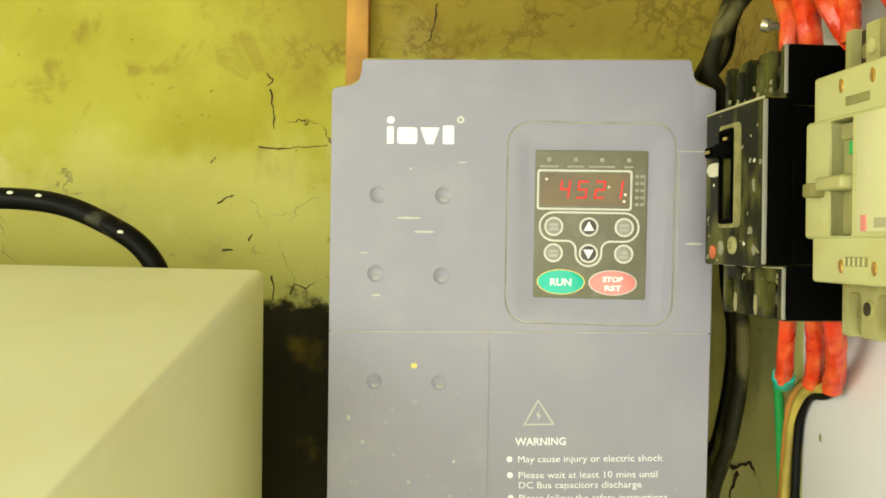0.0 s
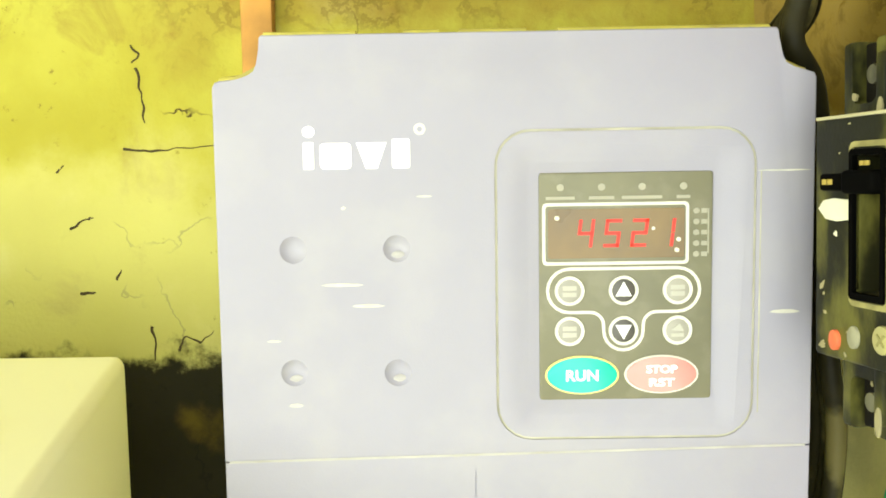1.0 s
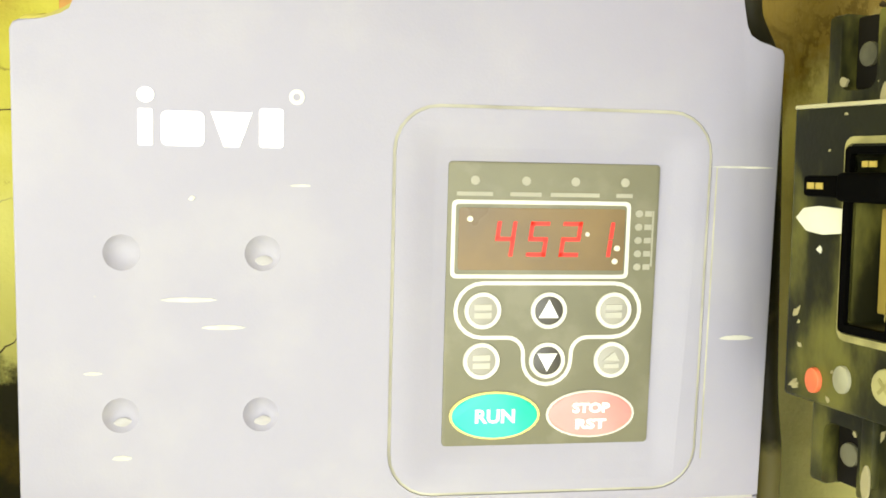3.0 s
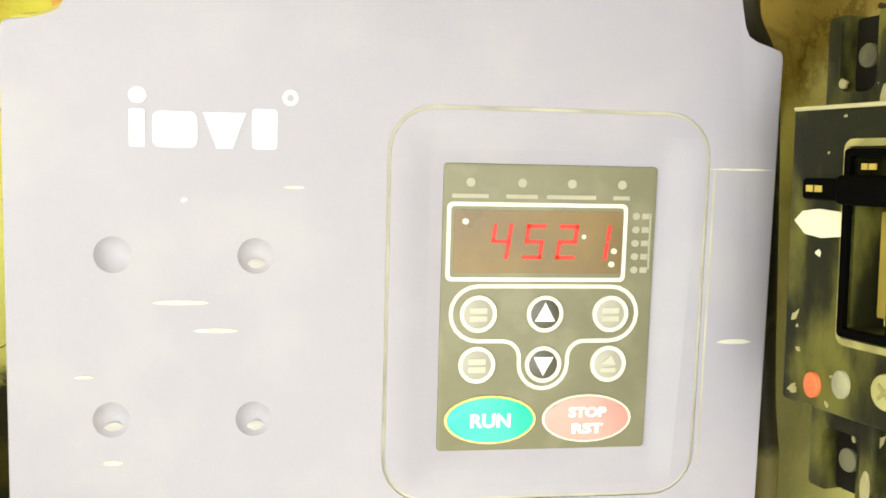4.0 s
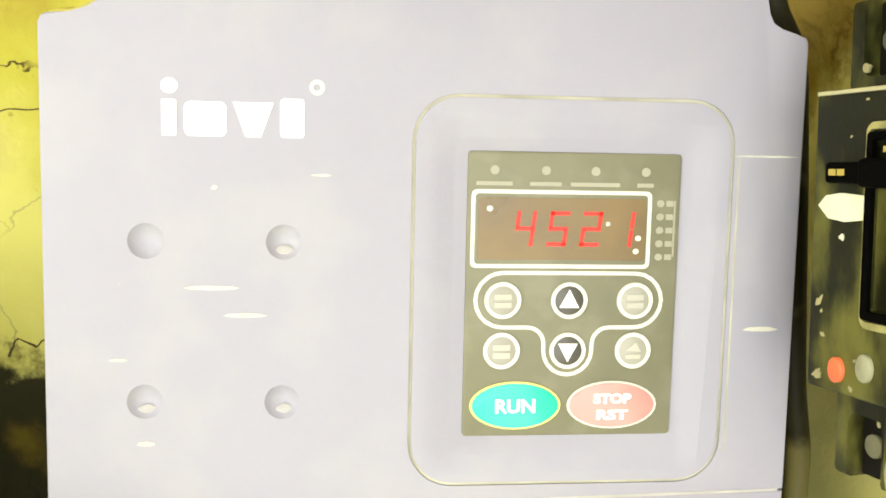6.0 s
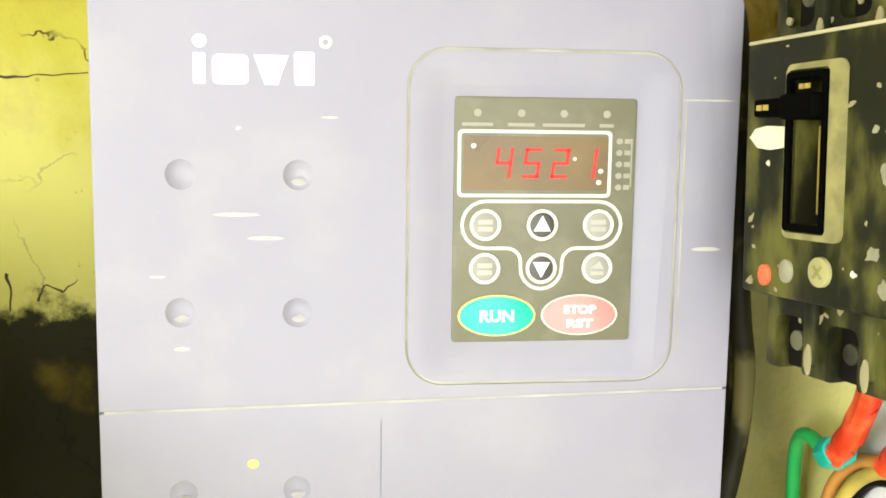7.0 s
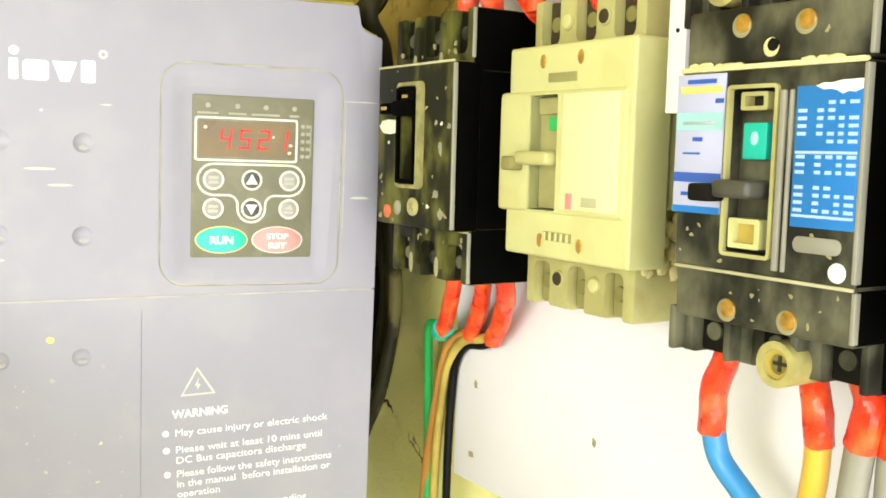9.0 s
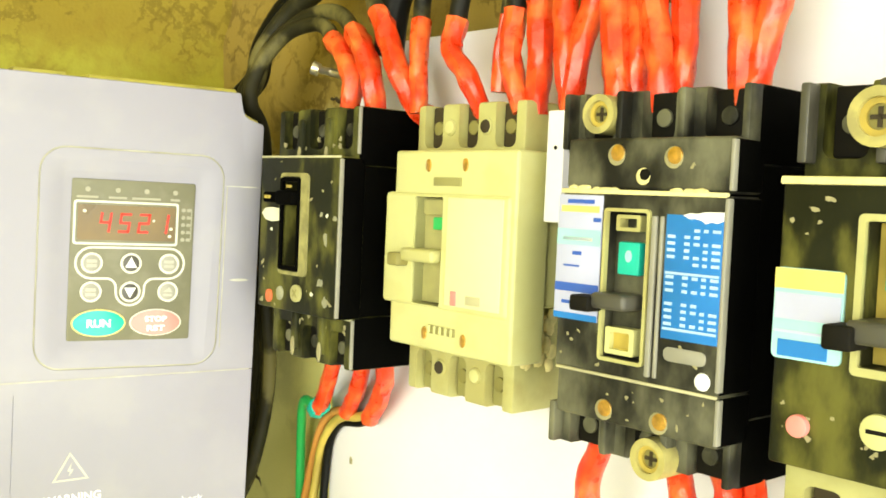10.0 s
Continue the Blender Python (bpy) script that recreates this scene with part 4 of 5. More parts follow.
part("slot_frame", ring(rr(0.0372, 0.0612, 0.0515, 0.1165, 0.002, 3), rr(0.0386, 0.0598, 0.0530, 0.1150, 0.001, 3), -0.0815, -0.079), M_CREAMBASE, mid, "dusty slot surround")
part("slot_plate", slab(0.0390, 0.0595, -0.0745, -0.0715, 0.0535, 0.1145, 0.0003), M_BLACK3, mid)
part("slot_window", ring(rr(0.0430, 0.0555, 0.1070, 0.1138, 0.0008, 2), rr(0.0448, 0.0537, 0.1085, 0.1123, 0.0005, 2), -0.0800, -0.0735), M_CREAMBASE, mid)
part("slot_window", ring(rr(0.0405, 0.0555, 0.0548, 0.0662, 0.0008, 2), rr(0.0428, 0.0532, 0.0568, 0.0642, 0.0005, 2), -0.0806, -0.0735), M_CREAM, mid)
part("slot_back", slab(0.0428, 0.0532, -0.0775, -0.0735, 0.0568, 0.0642, 0), M_OLIVE, mid)
ind = part("indicator", slab(0.0432, 0.0548, -0.0785, -0.0740, 0.0885, 0.1025, 0.001), M_TEAL, mid, "teal on indicator")
part("indicator_mark", disc(0.0492, 0.0965, 0.0018, -0.0788, -0.078, 0, 14, 0.0026), M_CYAN, ind)
lv = part("lever", slab(0.0375, 0.0560, -0.0890, -0.0740, 0.0740, 0.0808, 0.002, 3), M_LEVER, mid, "grey plastic lever")
part("lever_tip", slab(0.0285, 0.0390, -0.0915, -0.0815, 0.0722, 0.0790, 0.0012), M_HOLE, lv, "black lever tip")
lab = part("rating_label", slab(0.0105, 0.0356, -0.0805, -0.079, 0.0668, 0.1215, 0.0002), M_PALE, mid, "pale label with coloured bands")
for z0, z1, mt, x0, x1 in ((0.1140, 0.1168, M_YLAB, 0.0125, 0.034), (0.1178, 0.1195, M_NAVY, 0.016, 0.031), (0.0995, 0.1065, M_CYAN, 0.0108, 0.0352), (0.1100, 0.1118, M_NAVY, 0.031, 0.0350), (0.0952, 0.0968, M_NAVY, 0.0200, 0.0250),
                           (0.0790, 0.0828, M_NAVY, 0.0107, 0.0354), (0.0668, 0.0695, M_BLUE, 0.0107, 0.0354), (0.0735, 0.0750, M_NAVY, 0.0150, 0.0280), (0.1015, 0.1030, M_WHITE, 0.0140, 0.0310), (0.0900, 0.0908, M_NAVY, 0.0150, 0.0240)):
    part("label_band", slab(x0, x1, -0.0808, -0.0804, z0, z1, 0), mt, lab)
lab = part("data_label", slab(0.0688, 0.0952, -0.0806, -0.079, 0.0650, 0.1150, 0.0002), M_BLUE, mid, "blue data label with a torn top")
part("torn_edge", prism([(0.0770, 0.1148), (0.0800, 0.1158), (0.0835, 0.1156), (0.0870, 0.1164), (0.0952, 0.1166), (0.0952, 0.1132), (0.0925, 0.1122), (0.0900, 0.1126), (0.0875, 0.1118), (0.0855, 0.1130), (0.0825, 0.1136), (0.0800, 0.1134)], -0.0809, -0.0795), M_WHITE, lab, "torn white paper")
for r in range(15):
    z = 0.1090 - 0.0027 * r
    if r in (6, 10):
        continue
    for x0, x1 in ((0.0700, 0.0736), (0.0780, 0.0804), (0.0824, 0.0850), (0.0868, 0.0888), (0.0908, 0.0944)):
        if (r * 7 + int(x0 * 10000)) % 5:
            part("label_bar", slab(x0, x1, -0.0809, -0.0805, z - 0.0007, z + 0.0006, 0), M_BARS, lab)
for z in (0.0915, 0.0690):
    part("label_bar", slab(0.0696, 0.0946, -0.0809, -0.0805, z - 0.0004, z + 0.0006, 0), M_BARS, lab)
for p, x, z in ((cap, 0.0405, 0.1398), (cap, 0.0696, 0.1387), (low, 0.0413, 0.0308), (low, 0.0698, 0.0304)):
    yy = -0.0784 if p is cap else -0.0794
    well = part("screw_well", disc(x - 0.0008, z - 0.0008, 0.0046, yy, yy + 0.003), M_FLECK, p, "dusty screw recess")
    part("cover_screw", disc(x, z, 0.0036, yy - 0.0004, yy + 0.002), M_BRASS, well, "brass cover screw")
moon = part("plug", disc(0.0541, 0.1300, 0.0036, -0.0784, -0.077), M_DUST, cap, "pale dusty plug")
part("plug_hole", disc(0.0552, 0.1308, 0.0024, -0.0788, -0.078, 0), M_HOLE, moon)
part("plug", disc(0.0894, 0.0502, 0.0036, -0.0808, -0.079, 0.0008), M_WHITE, mid, "white plastic plug")
part("embossed_plate", prism(rr(0.0705, 0.0905, 0.0560, 0.0618, 0.0026, 4), -0.0806, -0.079, 0.0003), M_GREYW, mid)
rnd = random.Random(12)
for k in range(24):
    x, z = rnd.uniform(0.015, 0.094), rnd.choice((rnd.uniform(0.0265, 0.043), rnd.uniform(0.047, 0.063), rnd.uniform(0.126, 0.1445)))
    yy = -0.0793 if z < 0.0445 else -0.0783 if z > 0.124 else -0.0803
    r = rnd.uniform(0.0003, 0.0009)
    part("dust_fleck", blot(x, z, r, yy, yy + 0.0006, rnd.uniform(0.5, 2.2)), M_FLECK, low if z < 0.0445 else cap if z > 0.124 else mid)
for x in (0.018, 0.024, 0.031, 0.036, 0.040, 0.072, 0.078, 0.083):
    q = bmesh.new()
    bmesh.ops.create_icosphere(q, subdivisions=2, radius=1.0)
    for v in q.verts:
        v.co *= 1 + 0.3 * noise.noise(v.co * 1.7 + Vector((x * 900, 0, 0)))
    q.transform(Matrix.Translation((x, -0.0792, 0.1242)) @ Matrix.Diagonal((rnd.uniform(0.002, 0.0042), 0.0016, rnd.uniform(0.0010, 0.0020), 1)))
    part("dust_clump", q, M_DUST, cap, "small clump of pale dust")

# ---- fourth breaker
b4 = breaker_shape("circuit_breaker", 0.386, -0.004, "dusty black breaker with a yellow and blue label")
W4 = 0.0968
part("base", slab(0.0004, W4 - 0.0004, -0.0585, 0, 0.0312, 0.1318, 0.0003), M_BLACK_SIDESHADE, b4)
t1 = terminal_block(b4, W4, 0.132, 0.170, 0.066, M_BLACK, 3, True)
t2 = terminal_block(b4, W4, -0.004, 0.031, 0.066, M_CREAMBASE, 3, False, M_BROWN, 0.24)
insulated_bolt(0.0334, 0.1555, 0.0105, -0.0800, t1)
for k in range(4):
    x = min(max(W4 * k / 3, 0.003), W4 - 0.003)
    part("barrier", slab(x - 0.002, x + 0.002, -0.0730, -0.062, 0.140, 0.1695, 0.001), M_LEVER, t1)
mid = part("cover", slab(0.0005, W4 - 0.0005, -0.0800, -0.056, 0.0300, 0.1330, 0.0018, 3), M_BLACK, b4)
carve(mid, [slab(0.0330, 0.0560, -0.09, -0.0700, 0.0700, 0.1200, 0.001)])
part("dust_ridge", slab(0.0, W4 - 0.001, -0.0812, -0.078, 0.1320, 0.1350, 0.0008), M_DUST, mid, "pale dusty ridge")
part("slot_frame", ring(rr(0.0305, 0.0580, 0.0670, 0.1225, 0.002, 3), rr(0.0330, 0.0560, 0.0700, 0.1200, 0.001, 3), -0.0820, -0.079), M_CREAMBASE, mid, "dusty slot surround")
part("indicator", slab(0.0380, 0.0510, -0.0760, -0.0690, 0.0960, 0.1130, 0.001), M_TEAL, mid, "teal on indicator")
part("slot_plate", slab(0.0335, 0.0555, -0.0715, -0.0690, 0.0705, 0.1195, 0.0003), M_OLIVE, mid)
lv = part("lever", slab(0.0330, 0.0540, -0.0930, -0.0720, 0.0790, 0.0870, 0.002, 3), M_LEVER, mid, "grey lever")
part("lever_tip", slab(0.0265, 0.0370, -0.0960, -0.0820, 0.0765, 0.0850, 0.0012), M_HOLE, lv, "black lever tip")
lab = part("rating_label", prism(rr(0.0004, 0.0268, 0.0690, 0.1020, 0.002, 3), -0.0812, -0.079), M_CYAN, mid, "pale blue label with a yellow top")
for z0, z1, mt, x0, x1 in ((0.0945, 0.1018, M_YLAB, 0.0006, 0.0266), (0.0700, 0.0760, M_BLUE, 0.003, 0.022), (0.0835, 0.0930, M_PALE, 0.0010, 0.0260), (0.0785, 0.0795, M_PALE, 0.0010, 0.0260)):
    part("label_band", slab(x0, x1, -0.0816, -0.0811, z0, z1, 0), mt, lab)
part("face_button", disc(0.0125, 0.0455, 0.0042, -0.0825, -0.079, 0.0008), M_STOP, mid, "red test button")
sc = part("face_button", disc(0.0415, 0.0492, 0.0062, -0.0825, -0.079, 0.0008), M_CREAM, mid, "cream adjusting screw")
part("screw_slot", slab(0.0380, 0.0450, -0.0829, -0.082, 0.0485, 0.0499, 0), M_HOLE, sc)
for k in range(30):
    x, z = rnd.uniform(0.004, 0.090), rnd.choice((rnd.uniform(0.034, 0.064), rnd.uniform(0.106, 0.130)))
    if 0.03 < x < 0.058 and z > 0.066:
        continue
    r = rnd.uniform(0.0004, 0.0011)
    part("dust_fleck", blot(x, z, r, -0.0803, -0.0797, rnd.uniform(0.5, 2.2)), M_FLECK, mid)

# ---------------------------------------------------------------- cables
TOPS = "taped supply cables"


def cable(label, tape, rest, r=0.0085, colour=None, group=TOPS, thin=0.80):
    """A cable with a taped end; points are s, d, v on the board."""
    ob = thing("cable", Matrix.Identity(4), label, "cable", group)
    tp = [on_board(*p) for p in tape]
    rp = [on_board(*p) if len(p) == 3 else Vector(p[:3]) for p in rest]
    t = part("tape", tube(tp, (r * 0.92, r * 1.06), 14, 8, lumps=0.22, flat=0.86), M_RED, ob, "red insulating tape, wound unevenly")
    part("insulation", tube([tp[-1].lerp(tp[-2], 0.15)] + rp, r * thin, 12, 8), colour or M_CABLE, ob)
    return ob


LR = "black cable with its end wound in red tape"
for tape, rest, r in (
    # pairs that rise from the cream and the labelled breakers
    (((0.1290, 0.040, 0.166), (0.1270, 0.040, 0.196), (0.1230, 0.036, 0.221)), ((0.122, 0.034, 0.24), (0.128, 0.03, 0.30), (0.120, 0.03, 0.42)), 0.0075),
    (((0.1870, 0.041, 0.162), (0.1760, 0.046, 0.184), (0.1600, 0.044, 0.200), (0.1595, 0.040, 0.217)), ((0.161, 0.036, 0.25), (0.164, 0.03, 0.32), (0.165, 0.03, 0.42)), 0.0078),
    (((0.1890, 0.034, 0.176), (0.1895, 0.034, 0.196), (0.1915, 0.032, 0.217)), ((0.192, 0.03, 0.25), (0.190, 0.03, 0.32), (0.186, 0.03, 0.42)), 0.0062),
    (((0.2165, 0.043, 0.163), (0.2070, 0.044, 0.190), (0.2050, 0.040, 0.217)), ((0.204, 0.036, 0.25), (0.205, 0.03, 0.32), (0.206, 0.03, 0.42)), 0.0078),
    (((0.2215, 0.038, 0.163), (0.2240, 0.040, 0.192), (0.2200, 0.038, 0.222)), ((0.218, 0.034, 0.25), (0.22, 0.03, 0.32), (0.224, 0.03, 0.42)), 0.0088),
    (((0.2480, 0.040, 0.160), (0.2440, 0.042, 0.190), (0.2400, 0.040, 0.226)), ((0.239, 0.036, 0.25), (0.24, 0.03, 0.32), (0.24, 0.03, 0.42)), 0.0085),
    (((0.2500, 0.044, 0.160), (0.2560, 0.046, 0.190), (0.2630, 0.042, 0.222)), ((0.265, 0.036, 0.25), (0.266, 0.03, 0.32), (0.266, 0.03, 0.42)), 0.0080),
    (((0.2860, 0.050, 0.158), (0.2820, 0.050, 0.186), (0.2740, 0.044, 0.218)), ((0.272, 0.036, 0.25), (0.272, 0.03, 0.32), (0.274, 0.03, 0.42)), 0.0092),
    (((0.2890, 0.044, 0.162), (0.2900, 0.044, 0.188), (0.2860, 0.040, 0.222)), ((0.284, 0.036, 0.25), (0.284, 0.03, 0.32), (0.284, 0.03, 0.42)), 0.0075),
    (((0.3095, 0.050, 0.159), (0.3070, 0.050, 0.182), (0.2960, 0.046, 0.216)), ((0.293, 0.036, 0.25), (0.294, 0.03, 0.32), (0.294, 0.03, 0.42)), 0.0088),
    (((0.3150, 0.046, 0.160), (0.3150, 0.044, 0.185), (0.3110, 0.040, 0.214)), ((0.310, 0.036, 0.25), (0.31, 0.03, 0.32), (0.31, 0.03, 0.42)), 0.0075),
    (((0.3490, 0.050, 0.156), (0.3480, 0.050, 0.185), (0.3440, 0.046, 0.230)), ((0.343, 0.036, 0.26), (0.342, 0.03, 0.32), (0.34, 0.03, 0.42)), 0.0085),
    (((0.3520, 0.048, 0.160), (0.3560, 0.048, 0.185), (0.3640, 0.044, 0.230)), ((0.366, 0.036, 0.26), (0.366, 0.03, 0.32), (0.366, 0.03, 0.42)), 0.0085),
):
    cable(LR, tape, rest, r * 0.88, M_CABLE2)
# black breaker's supply: cables arch back to the notch in the inverter's corner and run down beside it
def run_down(dx, dy):
    """The way from the notch down the inverter's side."""
    return ((0.2560 + dx, 0.033 + dy, 1.480, 0), (0.2685 + dx, 0.040 + dy, 1.460, 0), (0.2750 + dx, 0.046 + dy, 1.420, 0), (0.2830 + dx, 0.052 + dy, 1.330, 0), (0.2895 + dx, 0.056 + dy, 1.290, 0), (0.2890 + dx, 0.060 + dy, 1.250, 0), (0.2830 + dx, 0.066 + dy, 1.205, 0), (0.2740 + dx, 0.085 + dy, 1.150, 0), (0.2700 + dx, 0.100 + dy, 1.020, 0))


for tape, arch, low, thin in (
    (((0.0645, 0.044, 0.156), (0.0690, 0.046, 0.172), (0.0700, 0.046, 0.190), (0.0560, 0.043, 0.205), (0.0400, 0.040, 0.2160)), ((0.0230, 0.036, 0.2275), (0.0034, 0.034, 0.2315), (-0.0190, 0.038, 0.2275), (-0.0330, 0.046, 0.2120), (-0.0375, 0.053, 0.1950)), (0.0, 0.0), 0.66),
    (((0.0945, 0.043, 0.156), (0.0932, 0.045, 0.172), (0.0885, 0.046, 0.192), (0.0760, 0.044, 0.209), (0.0640, 0.041, 0.2190)), ((0.0420, 0.036, 0.2330), (0.0166, 0.033, 0.2385), (-0.0120, 0.034, 0.2350), (-0.0340, 0.042, 0.2190), (-0.0420, 0.050, 0.1980)), (0.0010, 0.010), 0.66),
    (((0.1190, 0.008, 0.164), (0.1225, 0.034, 0.168), (0.1165, 0.046, 0.190), (0.1020, 0.044, 0.212), (0.0900, 0.042, 0.2280)), ((0.0740, 0.036, 0.2470), (0.0420, 0.030, 0.2600), (0.0050, 0.026, 0.2590), (-0.0280, 0.030, 0.2440), (-0.0470, 0.040, 0.2180), (-0.0500, 0.045, 0.1960)), (0.0020, 0.021), 0.95),
):
    cable(LR, tape, arch + run_down(*low), 0.0080, M_CABLE3, TOPS, thin)
extra = thing("cable", Matrix.Identity(4), "thick black cable looping over the inverter corner", "cable", TOPS)
part("insulation", tube([on_board(0.085, 0.018, 0.42), on_board(0.075, 0.018, 0.33), on_board(0.040, 0.018, 0.285), on_board(-0.005, 0.020, 0.272), on_board(-0.040, 0.026, 0.250), on_board(-0.058, 0.034, 0.222), on_board(-0.060, 0.038, 0.198)] + [Vector(p[:3]) for p in run_down(0.003, 0.036)], 0.0085, 14, 8), M_CABLE, extra)
extra = thing("cable", Matrix.Identity(4), "black cable running up the wall behind the board", "cable", TOPS)
part("insulation", tube([on_board(0.085, 0.03, 0.205), on_board(0.095, 0.034, 0.235), on_board(0.110, 0.030, 0.29), on_board(0.115, 0.03, 0.45)], 0.0095, 14, 8), M_CABLE, extra)
bolt = thing("lug_wire", Matrix.Identity(4), "loose wire end with a bright crimped lug", "wire")
part("wire_core", tube([(0.2848, -0.0156, 1.5040), (0.2960, -0.0206, 1.5021), on_board(0.060, 0.030, 0.190)], 0.0028, 10, 6), M_STEEL, bolt)
part("lug", rod((0.2809, -0.0137, 1.5052), (0.2857, -0.0162, 1.5035), 0.0045, 14, 0.0008), M_STEEL, bolt, "bright crimped lug")

BOT = "outgoing wires under the breakers"
DOWN = "outgoing wire, red tape at the terminal"
# under the black breaker
cable("green earth wire with red and teal tape", ((0.0540, 0.040, 0.024), (0.0440, 0.034, 0.006), (0.0300, 0.028, -0.013), (0.0101, 0.0200, -0.0318)), ((-0.0040, 0.013, -0.0365), (-0.0220, 0.008, -0.0345), (-0.0360, 0.003, -0.0390), (-0.0482, -0.004, -0.0566), (-0.0562, -0.010, -0.0997), (-0.058, -0.012, -0.15), (-0.060, -0.012, -0.26)), 0.0062, M_GREEN, BOT, 0.56)
tl = thing("tape_band", Matrix.Identity(4), "teal tape band on the green wire", "tape", BOT)
part("band", tube([on_board(0.0125, 0.0212, -0.0300), on_board(0.0050, 0.0178, -0.0338), on_board(-0.0030, 0.0135, -0.0362)], 0.0070, 14, 5, lumps=0.15), M_TEAL, tl)
cable("orange-brown outgoing wire with red tape", ((0.0780, 0.036, 0.026), (0.0680, 0.028, 0.007), (0.0480, 0.017, -0.015), (0.0278, 0.0085, -0.0330)), ((0.0180, 0.0070, -0.0345), (0.0070, 0.0068, -0.0380), (-0.0060, 0.006, -0.0500), (-0.0160, 0.004, -0.0680), (-0.0393, -0.004, -0.1118), (-0.0571, -0.010, -0.1532), (-0.070, -0.012, -0.26)), 0.0064, M_ORANGE, BOT, 0.50)
cable("dusty yellow outgoing wire with red tape", ((0.1000, 0.038, 0.028), (0.0960, 0.031, 0.009), (0.0760, 0.018, -0.013), (0.0525, 0.0080, -0.0320)), ((0.0370, 0.0075, -0.0350), (0.0200, 0.0070, -0.0385), (0.0060, 0.0070, -0.0480), (-0.0060, 0.006, -0.0660), (-0.0121, 0.005, -0.0871), (-0.0207, 0.004, -0.1348), (-0.030, 0.002, -0.26)), 0.0068, M_OLIVE, BOT, 0.48)
extra = thing("wire", Matrix.Identity(4), "thin black wire along the edge of the board", "wire", BOT)
part("insulation", tube([on_board(0.0520, 0.0045, -0.0335), on_board(0.0350, 0.0036, -0.0400), on_board(0.0150, 0.0036, -0.0440), on_board(0.0030, 0.0036, -0.0560), on_board(-0.0020, 0.0036, -0.0750), on_board(-0.0060, 0.0034, -0.130), on_board(-0.012, 0.0, -0.26)], 0.0030, 10, 8), M_CABLE, extra)
# under the labelled breaker
cable("blue outgoing wire with red tape", ((0.2880, 0.046, 0.020), (0.2841, 0.048, 0.006), (0.2766, 0.048, -0.013), (0.2752, 0.046, -0.031)), ((0.2785, 0.044, -0.0430), (0.2930, 0.042, -0.0570), (0.325, 0.04, -0.084), (0.37, 0.03, -0.14)), 0.0068, M_BLUEW, BOT)
cable("yellow outgoing wire with red tape", ((0.3255, 0.046, 0.014), (0.3275, 0.048, 0.001), (0.3300, 0.048, -0.010), (0.3296, 0.046, -0.022)), ((0.3275, 0.044, -0.036), (0.3235, 0.042, -0.055), (0.318, 0.04, -0.085), (0.31, 0.03, -0.16)), 0.0066, M_YELLOW, BOT)
cable("grey outgoing wire with red tape", ((0.3430, 0.044, 0.022), (0.3490, 0.047, 0.008), (0.3520, 0.048, -0.003), (0.3480, 0.046, -0.018)), ((0.3460, 0.045, -0.030), (0.3440, 0.044, -0.046), (0.340, 0.04, -0.085), (0.34, 0.03, -0.16)), 0.0072, M_GREYW, BOT)
cable("grey outgoing wire with red tape", ((0.3560, 0.040, 0.018), (0.3600, 0.042, 0.004), (0.3600, 0.042, -0.008), (0.3560, 0.040, -0.020)), ((0.356, 0.040, -0.032), (0.356, 0.040, -0.05), (0.354, 0.04, -0.085), (0.36, 0.03, -0.16)), 0.0056, M_GREYW, BOT)
# cable that comes along the wall and drops behind the enclosure
extra = thing("cable", Matrix.Identity(4), "thick black cable curving down behind the enclosure", "cable")
part("insulation", tube([(-0.58, 0.11, 1.340), (-0.437, 0.088, 1.3710), (-0.333, 0.085, 1.3826), (-0.2554, 0.085, 1.3807), (-0.2028, 0.085, 1.3614), (-0.1744, 0.085, 1.3403), (-0.160, 0.085, 1.31), (-0.150, 0.085, 1.25), (-0.15, 0.085, 1.0)], 0.0088, 16, 8), M_CABLE, extra)
for p in ((-0.262, 0.0775, 1.3860), (-0.194, 0.0768, 1.3580), (-0.286, 0.0775, 1.3880)):
    q = bmesh.new()
    bmesh.ops.create_icosphere(q, subdivisions=1, radius=0.0022)
    q.transform(Matrix.Translation(p) @ Matrix.Diagonal((1.5, 0.4, 0.8, 1)))
    part("paint_spot", q, M_CHIP, extra, "splash of pale paint")

# ---------------------------------------------------------------- wear on the inverter, marks on the walls
for x0, x1, z, h in ((0.2295, 0.2540, 1.4222, 0.0009), (0.2365, 0.2500, 1.3595, 0.0020), (0.0376, 0.0563, 1.3740, 0.0018), (0.0510, 0.0660, 1.3645, 0.0018), (0.0127, 0.0190, 1.3490, 0.0012), (0.0804, 0.0875, 1.4130, 0.0010), (0.0216, 0.0280, 1.3195, 0.0020)):
    n = 9
    top = [(x0 + (x1 - x0) * k / n, z + h * 0.5 * math.sin(math.pi * k / n) ** 0.5 + rnd.uniform(-0.1, 0.1) * h) for k in range(n + 1)]
    bot = [(x, z - h * 0.35 * math.sin(math.pi * k / n) ** 0.5) for k, (x, _) in enumerate(top)][1:-1]
    part("scratch", prism(top + bot[::-1], -0.00025, 0.0005), M_SCRATCH, inverter, "pale scratch in the plastic")
rnd = random.Random(21)
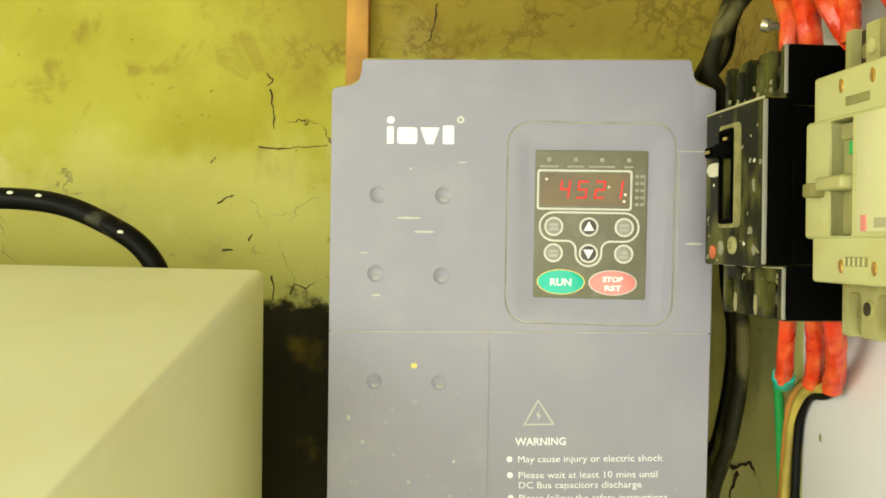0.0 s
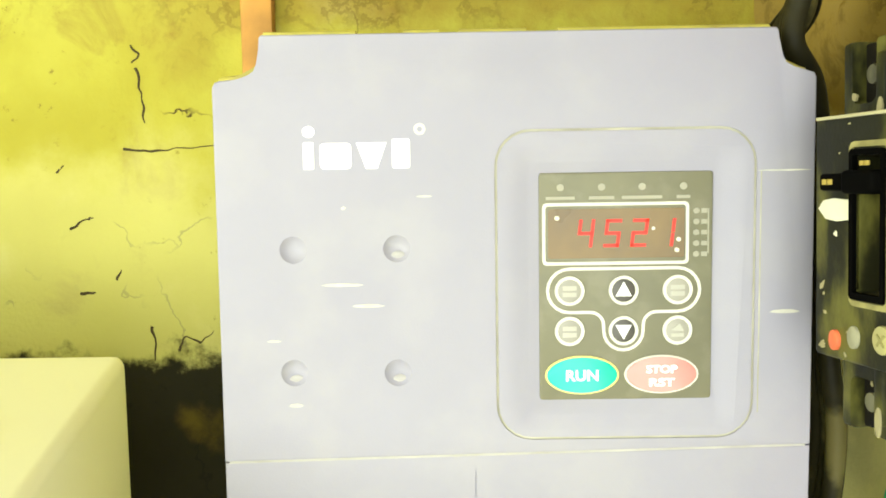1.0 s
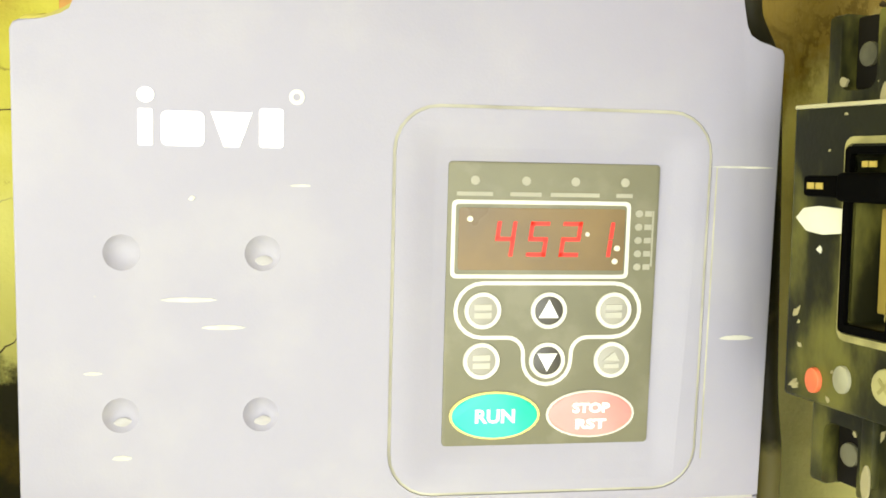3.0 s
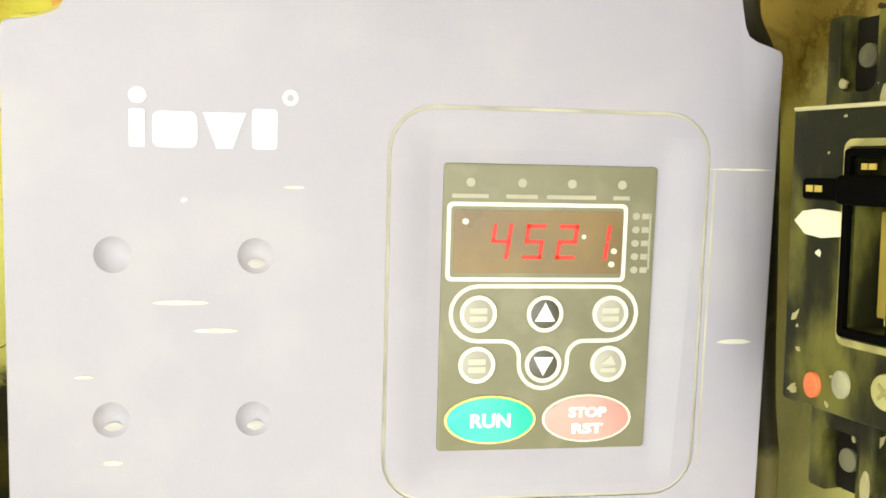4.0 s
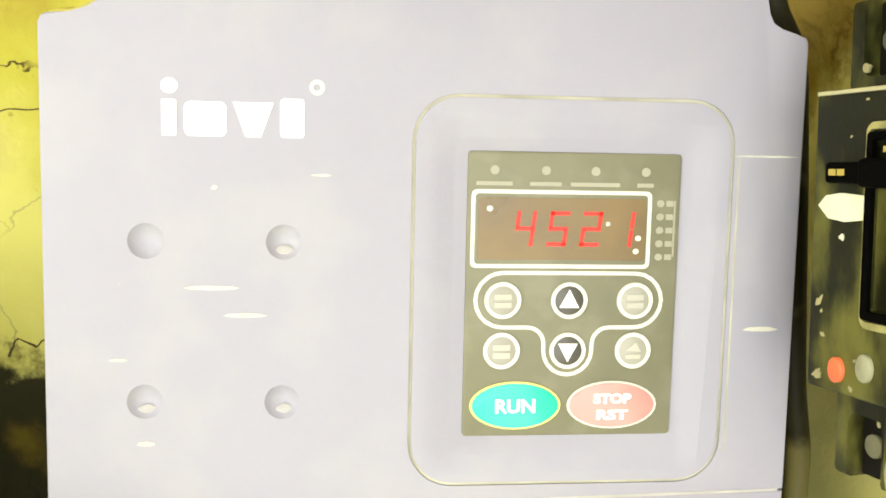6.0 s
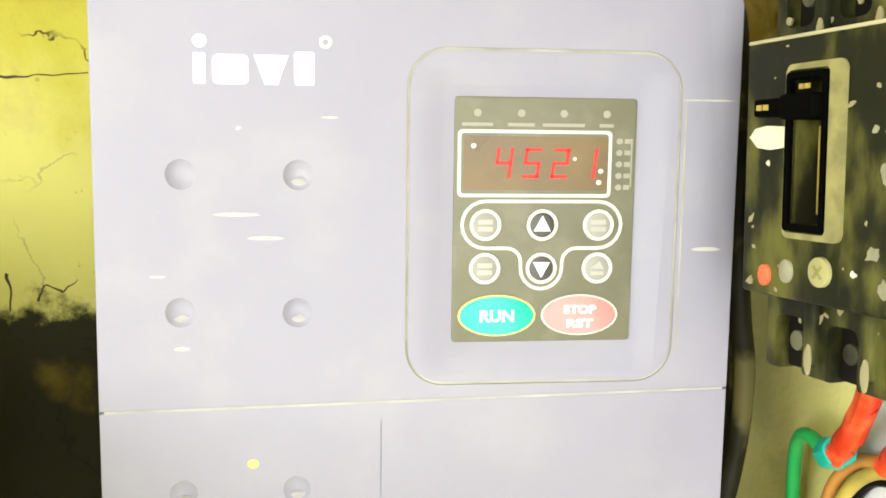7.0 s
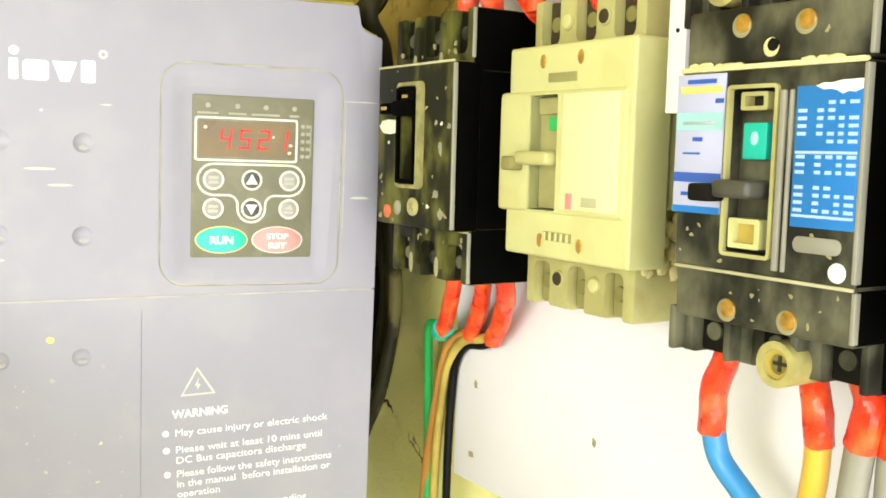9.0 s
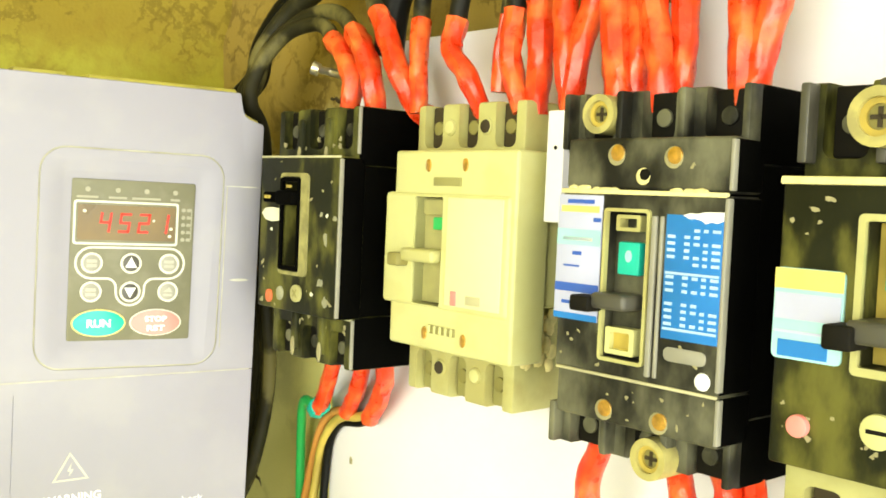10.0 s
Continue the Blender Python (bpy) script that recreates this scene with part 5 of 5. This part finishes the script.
for k in range(96):
    x = rnd.uniform(0.0, 0.10) if k < 72 else rnd.uniform(0.1, 0.25)
    z = rnd.uniform(1.12, 1.258) if k < 66 else rnd.uniform(1.12, 1.475)
    if 0.11 < x < 0.235 and z > 1.15 or 0.025 < x < 0.09 and z > 1.415 or abs(z - ZS) < 0.006:
        continue
    r = rnd.uniform(0.0003, 0.0010) * (1.7 if k < 24 else 1.0)
    yy = (-0.0002 if z > ZS else 0.0002) - 0.000002 * k
    part("paint_fleck", blot(x, z, r, yy, yy + 0.0006, rnd.uniform(0.4, 1.8)), M_DIMDUST if k % 4 else M_SCRATCH, inverter)
for x, z in DIM[1:]:
    q = bmesh.new()
    bmesh.ops.create_icosphere(q, subdivisions=2, radius=1.0)
    for v in q.verts:
        v.co *= 1 + 0.35 * noise.noise(v.co * 1.5 + Vector((x * 700, 0, z * 300)))
    q.transform(Matrix.Translation((x + 0.0008, 0.0016, z - 0.0030)) @ Matrix.Diagonal((0.0034, 0.0005, 0.0018, 1)))
    part("dimple_dust", q, M_DIMDUST, inverter, "pale dust lying in a dimple")
part("paint_fleck", disc(0.0525, 1.2705, 0.0024, 0.0001, 0.001, 0.0002, 12, 0.0020), M_YLAB, inverter, "yellow paint fleck")
structure("trim_stripe", slab(-0.0411, -0.0200, 0.222, 0.24, 1.40, 2.2, 0.002), M_TERRA, "faded red-brown painted pipe stripe on the wall", "trim")

# cracks and chips in the plaster, as thin dark furrows on its face


def wall_y(x, z):
    """Where the plaster's face lies, between the points of its grid."""
    def node(i, k):
        p = Vector((-1.6 + 2.4 * i / WX, 0.235, 2.7 * k / WZ))
        return 0.235 + 0.006 * noise.fractal(p * 7, 1.0, 2.0, 4)
    fi, fk = (x + 1.6) / 2.4 * WX, z / 2.7 * WZ
    i, k = int(fi), int(fk)
    u, w = fi - i, fk - k
    return (node(i, k) * (1 - u) + node(i + 1, k) * u) * (1 - w) + (node(i, k + 1) * (1 - u) + node(i + 1, k + 1) * u) * w


for pts in (((-0.1261, 1.4367), (-0.1073, 1.4345), (-0.0857, 1.4368), (-0.0596, 1.4383)), ((-0.1178, 1.5052), (-0.1134, 1.4991), (-0.1178, 1.4936)), ((-0.1735, 1.4203), (-0.1672, 1.4258)),
            ((-0.1649, 1.3832), (-0.1541, 1.3889), (-0.1496, 1.3899)), ((-0.1152, 1.4901), (-0.1125, 1.4740), (-0.1108, 1.4534)), ((-0.1130, 1.3134), (-0.1103, 1.3023), (-0.1113, 1.2902)),
            ((-0.0940, 1.2970), (-0.0903, 1.3064), (-0.0785, 1.3029), (-0.0703, 1.3104)), ((-0.1346, 1.3472), (-0.1319, 1.3537)), ((-0.1599, 1.3375), (-0.1500, 1.3386)), ((0.0421, 1.5704), (0.0396, 1.5507), (0.0344, 1.5354))):
    fine = []
    for a, c in zip(pts, pts[1:]):
        fine += [(a[0] + (c[0] - a[0]) * k / 4 + rnd.uniform(-0.0009, 0.0009), a[1] + (c[1] - a[1]) * k / 4 + rnd.uniform(-0.0009, 0.0009)) for k in range(4)]
    fine.append(pts[-1])
    q = tube([(x, wall_y(x, z), z) for x, z in fine], (0.0009, 0.0004), 6, 3, lumps=1.5)
    structure("plaster_crack", q, M_CRACK, "dark crack in the yellowed plaster", "crack")

for pts in (((-0.235, -0.137), (-0.205, -0.126), (-0.180, -0.143), (-0.150, -0.132), (-0.135, -0.141)), ((-0.205, -0.126), (-0.190, -0.112), (-0.176, -0.116)), ((-0.170, -0.146), (-0.185, -0.170), (-0.178, -0.195)), ((-0.02, 0.196), (-0.045, 0.186), (-0.06, 0.190))):
    base = []
    for a, c in zip(pts, pts[1:]):
        base += [(a[0] + (c[0] - a[0]) * k / 4, a[1] + (c[1] - a[1]) * k / 4 + rnd.uniform(-0.002, 0.002)) for k in range(4)]
    way = []
    for s_, v_ in base:
        p = ORIGIN - nrm * 0.027 + u0 * s_ + zz * v_
        way.append(p + nrm * (0.010 * noise.fractal(p * 9, 1.0, 2.0, 4)))
    structure("plaster_crack", tube(way, (0.0022, 0.0009), 6, 3, lumps=1.6), M_CRACK, "crumbling crack in the pale side wall", "crack")

for s_, v_, r in ((0.0226, -0.070, 0.0017), (0.0193, -0.120, 0.0019), (0.1462, -0.0775, 0.0018)):
    part("screw_hole", blot(s_, v_, r, -0.0006, 0.002, 1.6), M_FLECK, board, "old screw hole with a dirty rim")

# outer side faces take the near-black copy, so their shade is painted in
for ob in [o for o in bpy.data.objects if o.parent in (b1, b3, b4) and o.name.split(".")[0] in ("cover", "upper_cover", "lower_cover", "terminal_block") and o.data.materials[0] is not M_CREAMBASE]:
    ob.data.materials.append(M_BLACK_SIDESHADE)
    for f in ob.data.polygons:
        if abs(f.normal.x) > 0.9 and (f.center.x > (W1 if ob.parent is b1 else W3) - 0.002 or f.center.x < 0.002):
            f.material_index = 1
